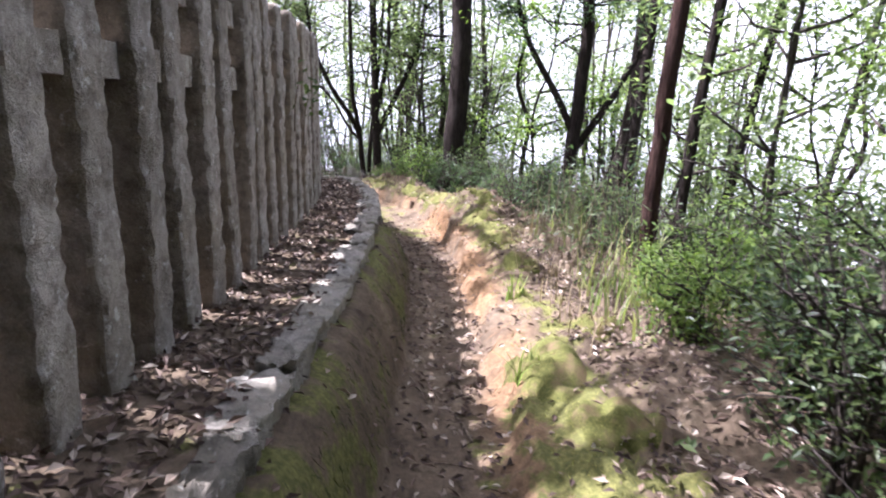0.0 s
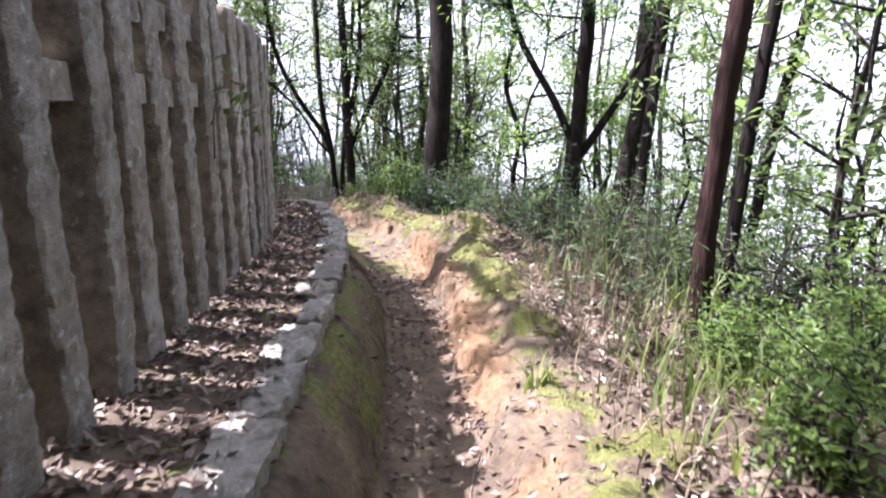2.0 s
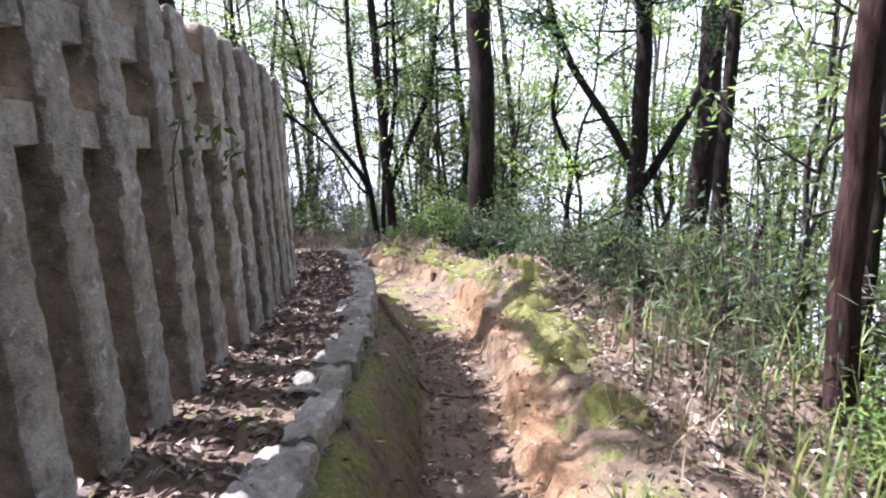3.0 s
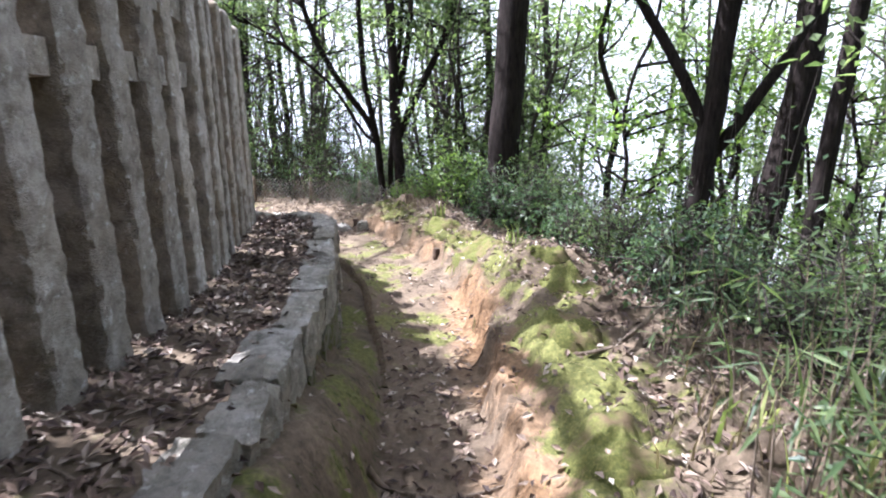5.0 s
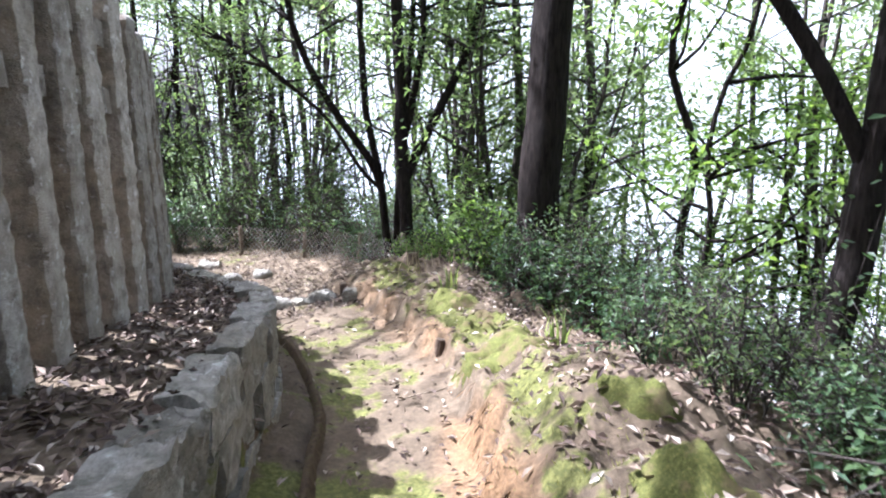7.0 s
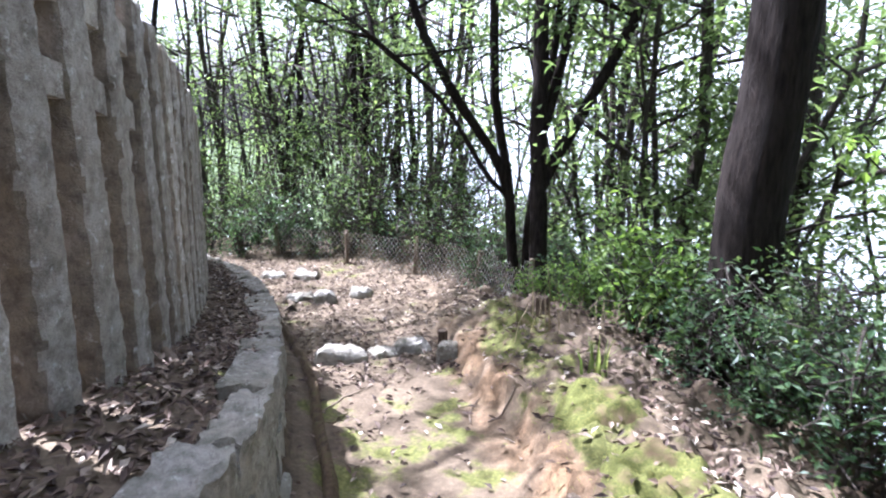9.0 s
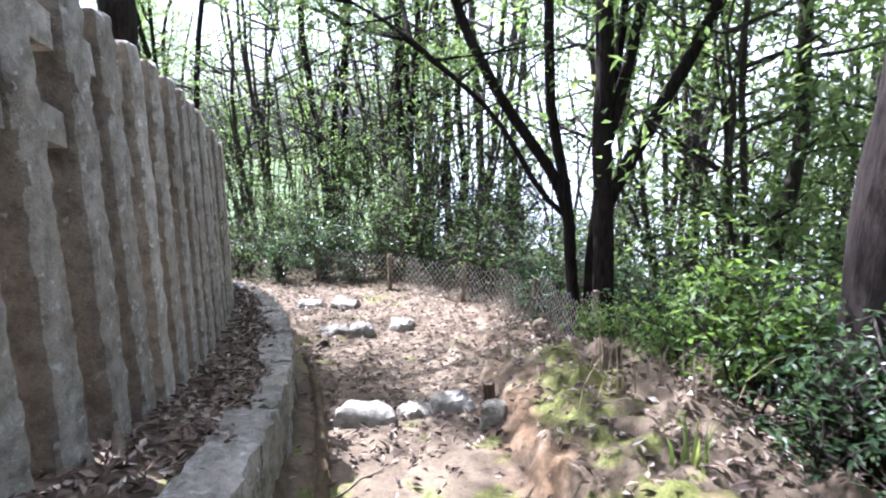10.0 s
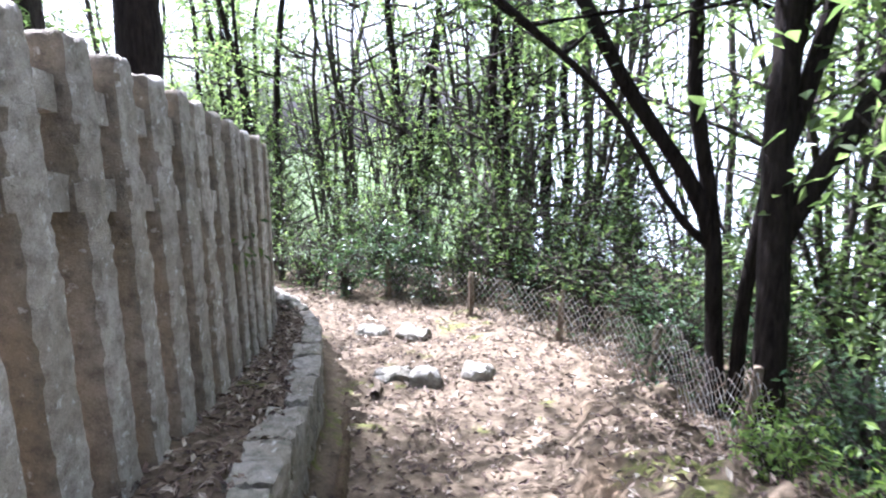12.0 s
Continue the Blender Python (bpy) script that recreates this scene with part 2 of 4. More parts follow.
def s_of_y(y):
    return float(np.interp(y, EDGE[:, 1], E_S))


def at_edge(s, d=0.0):
    """The place s metres along the wall, d metres to the path's side of it."""
    x, y = np.interp(s, E_S, EDGE[:, 0]), np.interp(s, E_S, EDGE[:, 1])
    tx, ty = np.interp(s, E_S, E_T[:, 0]), np.interp(s, E_S, E_T[:, 1])
    n = math.hypot(tx, ty)
    return x + d * ty / n, y - d * tx / n, math.atan2(ty, tx)


def plan_of(x, y):
    """Along and across coordinates of many places."""
    x, y = np.asarray(x, float).ravel(), np.asarray(y, float).ravel()
    s, d = np.empty_like(x), np.empty_like(x)
    for i in range(0, len(x), 4000):
        dx, dy = x[i:i + 4000, None] - EDGE[None, :, 0], y[i:i + 4000, None] - EDGE[None, :, 1]
        k = np.argmin(dx * dx + dy * dy, 1)
        j = np.arange(len(k))
        s[i:i + 4000] = E_S[k] + dx[j, k] * E_T[k, 0] + dy[j, k] * E_T[k, 1]
        side = np.sign(dx[j, k] * E_T[k, 1] - dy[j, k] * E_T[k, 0])
        d[i:i + 4000] = side * np.sqrt(dx[j, k] ** 2 + dy[j, k] ** 2)
    return s, d


SHELF = [(-4, 0.86), (0, 0.66), (2.5, 0.505), (4.5, 0.38), (6.5, 0.23), (8.3, 0.04), (9.2, -0.11), (10.1, -0.36), (12.06, -0.76), (13.2, -1.0)]
PATHZ = [(-4, 0.25), (0, 0.1), (2.5, 0.0), (4.3, -0.15), (6.3, -0.34), (6.8, -0.4), (9, -0.58), (10.0, -0.66), (10.4, -0.74), (10.9, -0.95), (11.4, -1.06), (12.06, -1.15), (13.2, -1.27)]
SH_S, SH_Z = [s_of_y(a) for a, b in SHELF] + [40], [b for a, b in SHELF] + [-2.5]
PA_S, PA_Z = [s_of_y(a) for a, b in PATHZ[:-1]] + [16.3, 17.2, 19, 40], [b for a, b in PATHZ[:-1]] + [-1.27, -1.55, -1.85, -4.0]


def shelf_z(s):
    return np.interp(s, SH_S, SH_Z)


def path_z(s):
    return np.interp(s, PA_S, PA_Z)


def foot(s):
    return np.interp(s, [0, 5.5, 7.5, 10], [0.23, 0.25, 0.2, 0.12])


def path_right(s):
    return np.interp(s, [0, 2.5, 4.3, 6.4, 8.3, 10.3, 12.2, 13.5, 15, 16.5, 18, 22], [0.72, 0.74, 0.7, 0.72, 0.88, 1.0, 1.4, 1.95, 2.1, 1.8, 1.5, 1.3])


def bank_h(s):
    return np.interp(s, [-1, 2.2, 3.2, 4.2, 5.0, 6.2, 7.4, 8.4, 9.4, 11.2, 12.0, 13.0], [0.2, 0.16, 0.2, 0.16, 0.28, 0.38, 0.38, 0.2, 0.2, 0.26, 0.14, 0.05])


def fnoise(x, y, scale, seed=0.0):
    out = np.empty(len(x))
    for i in range(len(x)):
        out[i] = noise.fractal(Vector((x[i] * scale + seed, y[i] * scale - seed, seed * 1.7)), 0.8, 2.1, 4)
    return out


def smooth01(a):
    a = np.clip(a, 0, 1)
    return a * a * (3 - 2 * a)


def ground_height(x, y, rough=True):
    x, y = np.asarray(x, float).ravel(), np.asarray(y, float).ravel()
    s, d = plan_of(x, y)
    near = np.hypot(x + 1, y - 5) < 25
    n1, n2 = np.zeros(len(x)), np.zeros(len(x))
    if rough and near.any():
        n1[near] = fnoise(x[near], y[near], 0.9, 3.1)
        n2[near] = fnoise(x[near], y[near], 5.0, 7.7)
    zs, zp = shelf_z(s), path_z(s)
    n3 = np.zeros(len(x))
    if rough and near.any():
        n3[near] = fnoise(x[near], y[near], 11.0, 1.3)
    pr = path_right(s) + 0.09 * n1 + 0.06 * n2 + 0.02 * n3
    shelf = zs - 0.03 + 0.035 * np.clip(-d - 0.3, 0, 3) + 0.012 * n2
    ft = foot(s)
    # mossy apron below the cap stones, then the trodden path
    apron = zp + (zs - 0.08 - zp) * np.interp(s, [5.0, 7.0], [1, 0.15]) * (1 - np.clip((d - 0.02) / ft, 0, 1) ** 1.9) + 0.012 * n3
    mid = np.clip((d - ft) / np.maximum(pr - ft, 0.1), 0, 1)
    path = zp - 0.03 * np.sin(mid * np.pi) + 0.02 * n2 + 0.025 * n1 + 0.006 * n3
    path = np.where(d < ft, apron + 0.012 * n2, path)
    bh = bank_h(s) * (1 + 0.25 * n1)
    # a steep clay step, then a mossy lip above it
    rise = 0.68 * smooth01((d - pr) / 0.09) + 0.32 * smooth01((d - pr - 0.13 - 0.1 * np.abs(n1)) / 0.14)
    right = np.clip(d - pr - 0.5, 0, None)
    steep = np.interp(s, [0, 4, 6, 10, 13, 15], [0.05, 0.05, 0.2, 0.3, 0.4, 0.45])
    fall = steep * np.clip(right, 0, 40) + 0.36 * np.clip(right - 1.0, 0, 110)
    level = smooth01((y - 11.5) / 3) * (1 - smooth01((x + 2.5) / 4)) * (1 - smooth01((y - 17) / 14))
    fall = fall * (1 - 0.84 * level)
    bank = path + rise * bh + rise * (0.07 * np.abs(n1) + 0.045 * n2 + 0.014 * n3) - fall
    z = np.where(d > 0.0, bank, np.where(d < -0.1, shelf, shelf + (apron - shelf) * np.clip((d + 0.1) / 0.1, 0, 1)))
    return z


def ground_point(x, y):
    return float(ground_height([x], [y])[0])


def build_ground():
    gx = np.concatenate([-np.geomspace(700, 5.2, 26), np.arange(-5.0, 2.2, 0.032), np.geomspace(2.25, 700, 60)])
    gy = np.concatenate([-np.geomspace(500, 1.1, 22), np.arange(-1.0, 14.0, 0.036), np.geomspace(14.1, 900, 60)])
    X, Y = np.meshgrid(gx, gy)
    x, y = X.ravel(), Y.ravel()
    z = ground_height(x, y)
    w = len(gx)
    i, j = np.meshgrid(np.arange(len(gy) - 1), np.arange(w - 1), indexing="ij")
    q = np.stack([i * w + j, i * w + j + 1, (i + 1) * w + j + 1, (i + 1) * w + j], -1).reshape(-1, 4)
    me = mesh_np("ground", np.stack([x, y, z], 1), q, M_GROUND, True)
    s, d = plan_of(x, y)
    pr = path_right(s)
    k = np.where(np.hypot(x + 1, y - 6) < 14)[0]
    nn = np.zeros(len(x))
    nn[k] = fnoise(x[k], y[k], 1.6, 11.0)
    moss = np.where((d > -0.05) & (d < foot(s)), 0.58 * np.interp(s, [6, 9], [1, 0.2]), 0.0)
    bank = np.exp(-((d - pr - 0.3) / 0.3) ** 2) * np.interp(s, [0, 2.9, 3.5, 5.0, 5.6, 8, 11, 12.5], [0.8, 0.8, 0.35, 0.35, 0.75, 0.7, 0.6, 0.1])
    moss = np.maximum(moss, bank)
    onpath = (d > foot(s)) & (d < pr) & (s > 7.2) & (s < 10.6)
    moss = np.where(onpath, np.maximum(moss, 0.4), moss) + 0.5 * nn
    moss = np.where(d < -0.1, 0.12 + 0.35 * nn, moss)
    moss = np.where(d > pr + 0.9, 0.1, moss)
    clay = smooth01(1 - np.abs(d - pr - 0.06) / 0.24) * np.interp(s, [2, 3, 5.5, 8.0, 10.5, 12], [0.5, 0.9, 1, 1, 0.5, 0.1]) * smooth01(0.6 + 1.5 * nn)
    moss = moss - 0.55 * clay
    wild = smooth01((np.abs(d) - 4) / 5)
    col = np.stack([np.clip(moss, 0, 1), np.clip(clay, 0, 1), wild, np.ones_like(z)], 1)
    ca = me.color_attributes.new("cover", "FLOAT_COLOR", "POINT")
    ca.data.foreach_set("color", col.astype(np.float32).ravel())
    ob = new("ground", me)
    tagged(ob, "brown forest soil path with moss banks and clay edges", "ground", kind="structure")


build_ground()


def build_backdrop():
    # added emissive wall: gives white glare between trees and lights the fence fronts
    m, nt, b = material("glowing_sky_haze", 1.0, 0.0)
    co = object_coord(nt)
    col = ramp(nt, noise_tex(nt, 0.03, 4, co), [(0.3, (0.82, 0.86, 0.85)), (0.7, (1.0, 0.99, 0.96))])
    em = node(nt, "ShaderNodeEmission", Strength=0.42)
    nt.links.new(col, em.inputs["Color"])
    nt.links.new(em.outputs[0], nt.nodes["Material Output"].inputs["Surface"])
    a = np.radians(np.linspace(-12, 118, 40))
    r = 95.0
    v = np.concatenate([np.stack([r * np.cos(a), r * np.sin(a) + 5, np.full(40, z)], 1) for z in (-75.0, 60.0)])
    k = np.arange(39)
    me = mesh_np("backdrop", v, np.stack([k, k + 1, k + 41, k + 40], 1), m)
    tagged(new("backdrop", me), "glowing pale wall standing in for bright hazy sky beyond the slope", "backdrop", kind="structure")


build_backdrop()


# ---- rough stone blocks ----
def rough_block(sx, sy, sz, seed, cells=(4, 4, 4), amount=0.012, taper=0.0, rounding=0.15, freq=6.0, mat=None, coarse=1.6, fine=0.75):
    """A hewn block on the origin's plane: subdivided box with softened edges and uneven faces."""
    bm = bmesh.new()
    nx, ny, nz = cells
    verts = {}

    def vert(i, j, k):
        key = (i, j, k)
        if key not in verts:
            u, v, w = 2 * i / nx - 1, 2 * j / ny - 1, 2 * k / nz - 1
            e = [abs(u) > 0.99, abs(v) > 0.99, abs(w) > 0.99]
            p = Vector((u * sx / 2, v * sy / 2, w * sz / 2))
            if sum(e) >= 2:
                m = min(sx, sy, sz) * rounding * (0.5 if sum(e) == 2 else 0.75)
                p -= Vector([math.copysign(m, c) if f else 0 for c, f in zip(p, e)]) * 0.5
            q = p * freq + Vector((seed * 3.7, seed * 1.3, seed * 7.1))
            p += amount * Vector((noise.noise(q), noise.noise(q + Vector((31, 0, 0))), noise.noise(q + Vector((0, 47, 0))))) * coarse
            p += amount * fine * noise.noise_vector(q * 4.3)
            f = 1 - taper * (w * 0.5 + 0.5)
            p.x *= f
            p.y *= f
            verts[key] = bm.verts.new((p.x, p.y, p.z + sz / 2))
        return verts[key]

    for i in range(nx):
        for j in range(ny):
            bm.faces.new([vert(i, j, 0), vert(i, j + 1, 0), vert(i + 1, j + 1, 0), vert(i + 1, j, 0)])
            bm.faces.new([vert(i, j, nz), vert(i + 1, j, nz), vert(i + 1, j + 1, nz), vert(i, j + 1, nz)])
    for i in range(nx):
        for k in range(nz):
            bm.faces.new([vert(i, 0, k), vert(i + 1, 0, k), vert(i + 1, 0, k + 1), vert(i, 0, k + 1)])
            bm.faces.new([vert(i, ny, k), vert(i, ny, k + 1), vert(i + 1, ny, k + 1), vert(i + 1, ny, k)])
    for j in range(ny):
        for k in range(nz):
            bm.faces.new([vert(0, j, k), vert(0, j, k + 1), vert(0, j + 1, k + 1), vert(0, j + 1, k)])
            bm.faces.new([vert(nx, j, k), vert(nx, j + 1, k), vert(nx, j + 1, k + 1), vert(nx, j, k + 1)])
    me = bpy.data.meshes.new("block")
    bm.to_mesh(me)
    bm.free()
    me.materials.append(mat)
    me.polygons.foreach_set("use_smooth", [True] * len(me.polygons))
    me.set_sharp_from_angle(angle=radians(38))
    return me


# ---- stone fence ----
FENCE = spline([(-1.0, -3.5), (-1.0, 0), (-1.0, 2), (-1.07, 3.5), (-1.16, 5), (-1.36, 6.4), (-1.68, 7.5), (-1.93, 8.35), (-2.28, 9.12), (-3.05, 10.2), (-4.12, 11.5), (-5.5, 12.85), (-7.3, 13.7), (-10, 14.2)], 0.03)
F_S = np.r_[0, np.cumsum(np.linalg.norm(np.diff(FENCE, axis=0), axis=1))]
POST_H, POST_STEP, POST_W, POST_D = 1.45, 0.288, 0.168, 0.18


def fence_at(q):
    x, y = np.interp(q, F_S, FENCE[:, 0]), np.interp(q, F_S, FENCE[:, 1])
    k = min(len(FENCE) - 2, max(1, int(np.searchsorted(F_S, q))))
    t = FENCE[k + 1] - FENCE[k - 1]
    return x, y, math.atan2(t[1], t[0])


def fence_base(x, y):
    s, d = plan_of([x], [y])
    return float(shelf_z(s)[0])


def build_fence():
    rng = random.Random(5)
    fence = thing("stone_fence", "weathered grey hewn granite post fence with two stone rails", "stone fence", kind="structure")
    meshes = [rough_block(POST_W, POST_D, POST_H + 0.25, n * 1.9 + 0.7, (7, 7, 60), 0.0105, 0.05, 0.22, 6.0, M_POST_SHADED, 0.5, 1.05) for n in range(9)]
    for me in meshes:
        # the hewn faces towards and away from the path are pale with lichen, the flanks stained brown and darkened
        # further as shade between posts
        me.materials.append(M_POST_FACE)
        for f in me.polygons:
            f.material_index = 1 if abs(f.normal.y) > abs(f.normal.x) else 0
    last = F_S[-1] - 3
    n = int((last - 1.5) / POST_STEP)
    spots = []
    for i in range(n):
        q = 1.463 + i * POST_STEP + rng.uniform(-0.012, 0.012)
        x, y, a = fence_at(q)
        z = fence_base(x, y) + float(np.interp(y, [4, 9.5], [-0.05, 0.02]))
        spots.append((q, z))
        m = pose(x, y, z - 0.25, rng.uniform(-0.8, 0.8), rng.uniform(-0.8, 0.8), math.degrees(a) + rng.uniform(-3, 3) + rng.choice((0, 180)))
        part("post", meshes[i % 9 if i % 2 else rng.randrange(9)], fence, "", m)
    # rails run through the posts in lengths of about two and a half metres
    for drop in (0.19, 0.47):
        for i in range(0, n - 1, 9):
            run = spots[i:i + 10]
            c = np.array([(*fence_at(q)[:2], z + POST_H - drop) for q, z in run])
            pts = spline(c, 0.07)
            half_w, half_h = 0.05, 0.053
            vs, fs = [], []
            for k, p in enumerate(pts):
                t = pts[min(k + 1, len(pts) - 1)] - pts[max(k - 1, 0)]
                sx, sy = -t[1], t[0]
                l = math.hypot(sx, sy)
                sx, sy = sx / l, sy / l
                for a, b in ((-1, -1), (1, -1), (1, 1), (-1, 1)):
                    j = noise.noise_vector(Vector(p) * 7 + Vector((a * 5, b * 3, drop * 40))) * 0.012
                    vs.append((p[0] + sx * a * half_w + j.x, p[1] + sy * a * half_w + j.y, p[2] + b * half_h + j.z))
            for k in range(len(pts) - 1):
                for e in range(4):
                    f = (e + 1) % 4
                    fs.append((k * 4 + e, k * 4 + f, k * 4 + 4 + f, k * 4 + 4 + e))
            fs += [(0, 1, 2, 3), tuple(len(vs) - 4 + e for e in (3, 2, 1, 0))]
            part("rail", mesh_of("rail", vs, fs, M_POST_FACE), fence, "squared stone rail")


build_fence()


# ---- retaining wall ----
def build_wall():
    rng = random.Random(8)
    wall = thing("wall_retaining", "low dry-laid retaining wall of grey stone with mossy face", "retaining wall", kind="structure")
    s, k = -3.2, 0
    while s < 19:
        length = rng.uniform(0.26, 0.58)
        depth = rng.uniform(0.11, 0.21)
        h = rng.uniform(0.19, 0.23)
        x2, y2, a = at_edge(s + length / 2, -depth / 2 + rng.uniform(-0.008, 0.008))
        z = float(shelf_z(s + length / 2)) - h + rng.uniform(-0.012, 0.008)
        me = rough_block(length - 0.004, depth, h, k * 2.3 + 50, (12, 7, 6), 0.016, 0.03, 0.06, 9.0, M_CAP, 1.2, 1.3)
        slope = math.degrees(math.atan2(float(shelf_z(s + length) - shelf_z(s)), length))
        part("cap_stone", me, wall, "", pose(x2, y2, z, rng.uniform(-1.5, 1.5), -slope + rng.uniform(-0.8, 0.8), math.degrees(a) + rng.uniform(-1.5, 1.5)))
        s += length
        k += 1
    for course in range(2):
        s = 3.6 + 0.17 * course
        while s < 18:
            length = rng.uniform(0.25, 0.48)
            h = 0.22
            x2, y2, a = at_edge(s + length / 2, -0.15 + 0.02 * (course + 1) + rng.uniform(-0.012, 0.012))
            z = float(shelf_z(s + length / 2)) - 0.2 - h * (course + 1)
            me = rough_block(length - 0.01, 0.26, h, k * 1.7 + 90, (5, 4, 4), 0.016, 0.02, 0.10, 6.0, M_WALL if s < 7 else M_CAP)
            part("stone", me, wall, "", pose(x2, y2, z, rng.uniform(-2, 2), 5, math.degrees(a) + rng.uniform(-3, 3)))
            s += length
            k += 1


build_wall()


# ---- trees ----
def bent(points, rng, wobble=0.02, step=0.24):
    p = spline(points, step)
    w = np.cumsum(rng.normal(0, wobble * 0.35, p.shape), axis=0)
    w -= np.linspace(0, 1, len(p))[:, None] * w[-1]
    return p + w * np.array([1, 1, 0.2])


def clump_points(centres, radii, counts, rng, flat=0.6):
    out = []
    for c, r, n in zip(centres, radii, counts):
        v = rng.normal(0, 1, (n, 3))
        v /= np.linalg.norm(v, axis=1)[:, None]
        v *= (rng.uniform(0.15, 1, n) ** 0.6)[:, None] * r
        v[:, 2] *= flat
        out.append(c + v)
    return np.concatenate(out)


def sprays(line, rng, count, start, reach, rise=0.35):
    """Side branches off a line: pieces of tube, and the ends where leaves hang."""
    pieces, ends = [], []
    n = len(line)
    for _ in range(count):
        k = int(rng.uniform(start, 1.0) * (n - 1))
        a = rng.uniform(0, 2 * np.pi)
        r = reach * rng.uniform(0.4, 1.0)
        d = np.array([math.cos(a), math.sin(a), rise * rng.uniform(0.2, 2.0)])
        p0 = line[k]
        p1 = p0 + d * r * 0.5 + rng.normal(0, 0.08, 3)
        p2 = p0 + d * r + rng.normal(0, 0.12, 3)
        c = spline([p0, p1, p2], 0.3)
        pieces.append(tube_arrays(c, [0.014 * r + 0.005, 0.003], 4))
        for e in (0.55, 0.8, 1.0):
            ends.append(c[int(e * (len(c) - 1))] + rng.normal(0, 0.06, 3))
    return pieces, ends


def make_tree(label, stems, leaf=M_LEAF, bark=M_BARK, seed=1, crown_from=0.35, branches=26, reach=1.2, leaves=6000, leaf_len=0.075, leaf_w=0.03,
              clump=0.3, m=None, group="", name="tree", category="tree"):
    """stems: (points, radii) in the tree's own frame; the first is the trunk."""
    rng = np.random.default_rng(seed)
    tree = thing(name, label, category, m, group)
    twigs, ends = [], []
    for i, (pts, radii) in enumerate(stems):
        if i > 0 and pts[0][2] > 0.3:
            k = int(np.argmin(np.abs(first[:, 2] - pts[0][2])))
            off = first[k] - np.array(pts[0])
            pts = [tuple(np.array(p) + off) for p in pts]
        line = bent(pts, rng, 0.03)
        if i == 0:
            first = line
        flare = list(radii)
        v, q = tube_arrays(line, flare, 14 if radii[0] > 0.1 else 8, 0.05, rng)
        part("trunk" if i == 0 else "limb", mesh_np("trunk", v, q, bark, True), tree)
        share = branches if i == 0 else max(4, branches // 2)
        p, e = sprays(line, rng, share, crown_from if i == 0 else 0.45, reach)
        twigs += p
        ends += e
    v, q = joined(twigs)
    tagged(part("branchwork", mesh_np("branchwork", v, q, bark, True), tree), kind="stuff")
    ends = np.array(ends)
    per = max(1, leaves // len(ends))
    pts = clump_points(ends, rng.uniform(0.6, 1.3, len(ends)) * clump, rng.integers(max(1, per // 2), per * 3 // 2 + 2, len(ends)), rng)
    v, t = leaf_arrays(pts, rng, leaf_len, leaf_w)
    part("crown", mesh_np("crown", v, t, leaf, False), tree, "thin crown of small green leaves")
    return tree


def up(h, lean=(0, 0), sway=0.0, n=5, rng=None):
    out = []
    for i in range(n + 1):
        u = i / n
        out.append((lean[0] * u + (rng.uniform(-sway, sway) if rng and 0 < i else 0), lean[1] * u + (rng.uniform(-sway, sway) if rng and 0 < i else 0), h * u - 0.15))
    return out


def place(x, y, turn=0.0, sink=0.0):
    return pose(x, y, ground_point(x, y) - sink, 0, 0, turn)


RND = random.Random(21)
VIEW_LEFT = Vector((-0.87, -0.48, 0))


def side(a, z, back=0.0):
    """An offset a metres towards the shrine side at height z."""
    return (VIEW_LEFT.x * a - 0.48 * back, VIEW_LEFT.y * a + 0.87 * back, z)


# the trees beside the path, by their places
make_tree("thick dark-barked tree standing in shrubs beside the path", [(up(9, (0.15, 0.2), 0.03, 6, RND), [0.19, 0.165, 0.155, 0.13, 0.06])], M_LEAF, M_BARK, 3, 0.45, 40, 1.6, 9000, m=place(0.06, 11.03))
make_tree("forked dark tree with spreading limbs above the shrubs", [
    (up(8, (0.25, 0.1), 0.05, 6, RND), [0.1, 0.092, 0.075, 0.05, 0.03]),
    ([(0, 0, 1.5), (-0.18, 0, 1.85), (-0.5, 0.1, 2.4), (-0.85, 0.1, 3.1), (-1.1, 0.3, 4.6)], [0.05, 0.042, 0.032, 0.015]),
    ([(0.05, 0, 1.4), (0.2, 0, 1.6), (0.55, 0, 2.15), (0.9, 0.1, 2.9), (1.1, 0.2, 4.4)], [0.055, 0.045, 0.033, 0.015])], M_LEAF_DEEP, M_BARK, 4, 0.35, 26, 1.0, 8000, m=place(1.66, 9.12))
make_tree("dark straight tree leaning over the slope", [(up(9, (0.9, 0.3), 0.05, 6, RND), [0.16, 0.14, 0.12, 0.09, 0.04])], M_LEAF, M_BARK, 5, 0.45, 30, 1.4, 7000, m=place(2.5, 9.95))
make_tree("slim brown tree above the slope", [(up(8, (0.35, 0.2), 0.04, 6, RND), [0.075, 0.066, 0.055, 0.03])], M_LEAF, M_BARK, 6, 0.5, 22, 1.1, 5000, m=place(2.34, 8.43))
make_tree("reddish-barked straight tree beside tall grass", [(up(9, (0.0, 0.2), 0.03, 6, RND), [0.068, 0.06, 0.056, 0.05, 0.03])], M_LEAF, M_BARK_RED, 7, 0.5, 24, 1.3, 5000, m=place(1.58, 4.76))
make_tree("slim dark tree behind the reddish one", [(up(8, (0.4, 0.3), 0.03, 6, RND), [0.05, 0.045, 0.04, 0.025])], M_LEAF, M_BARK, 8, 0.5, 22, 1.2, 4500, m=place(2.02, 5.4))
make_tree("slim leaning tree on the slope", [(up(8, (1.0, 0.4), 0.05, 6, RND), [0.07, 0.06, 0.05, 0.025])], M_LEAF, M_BARK, 9, 0.5, 22, 1.2, 4500, m=place(3.55, 8.3))
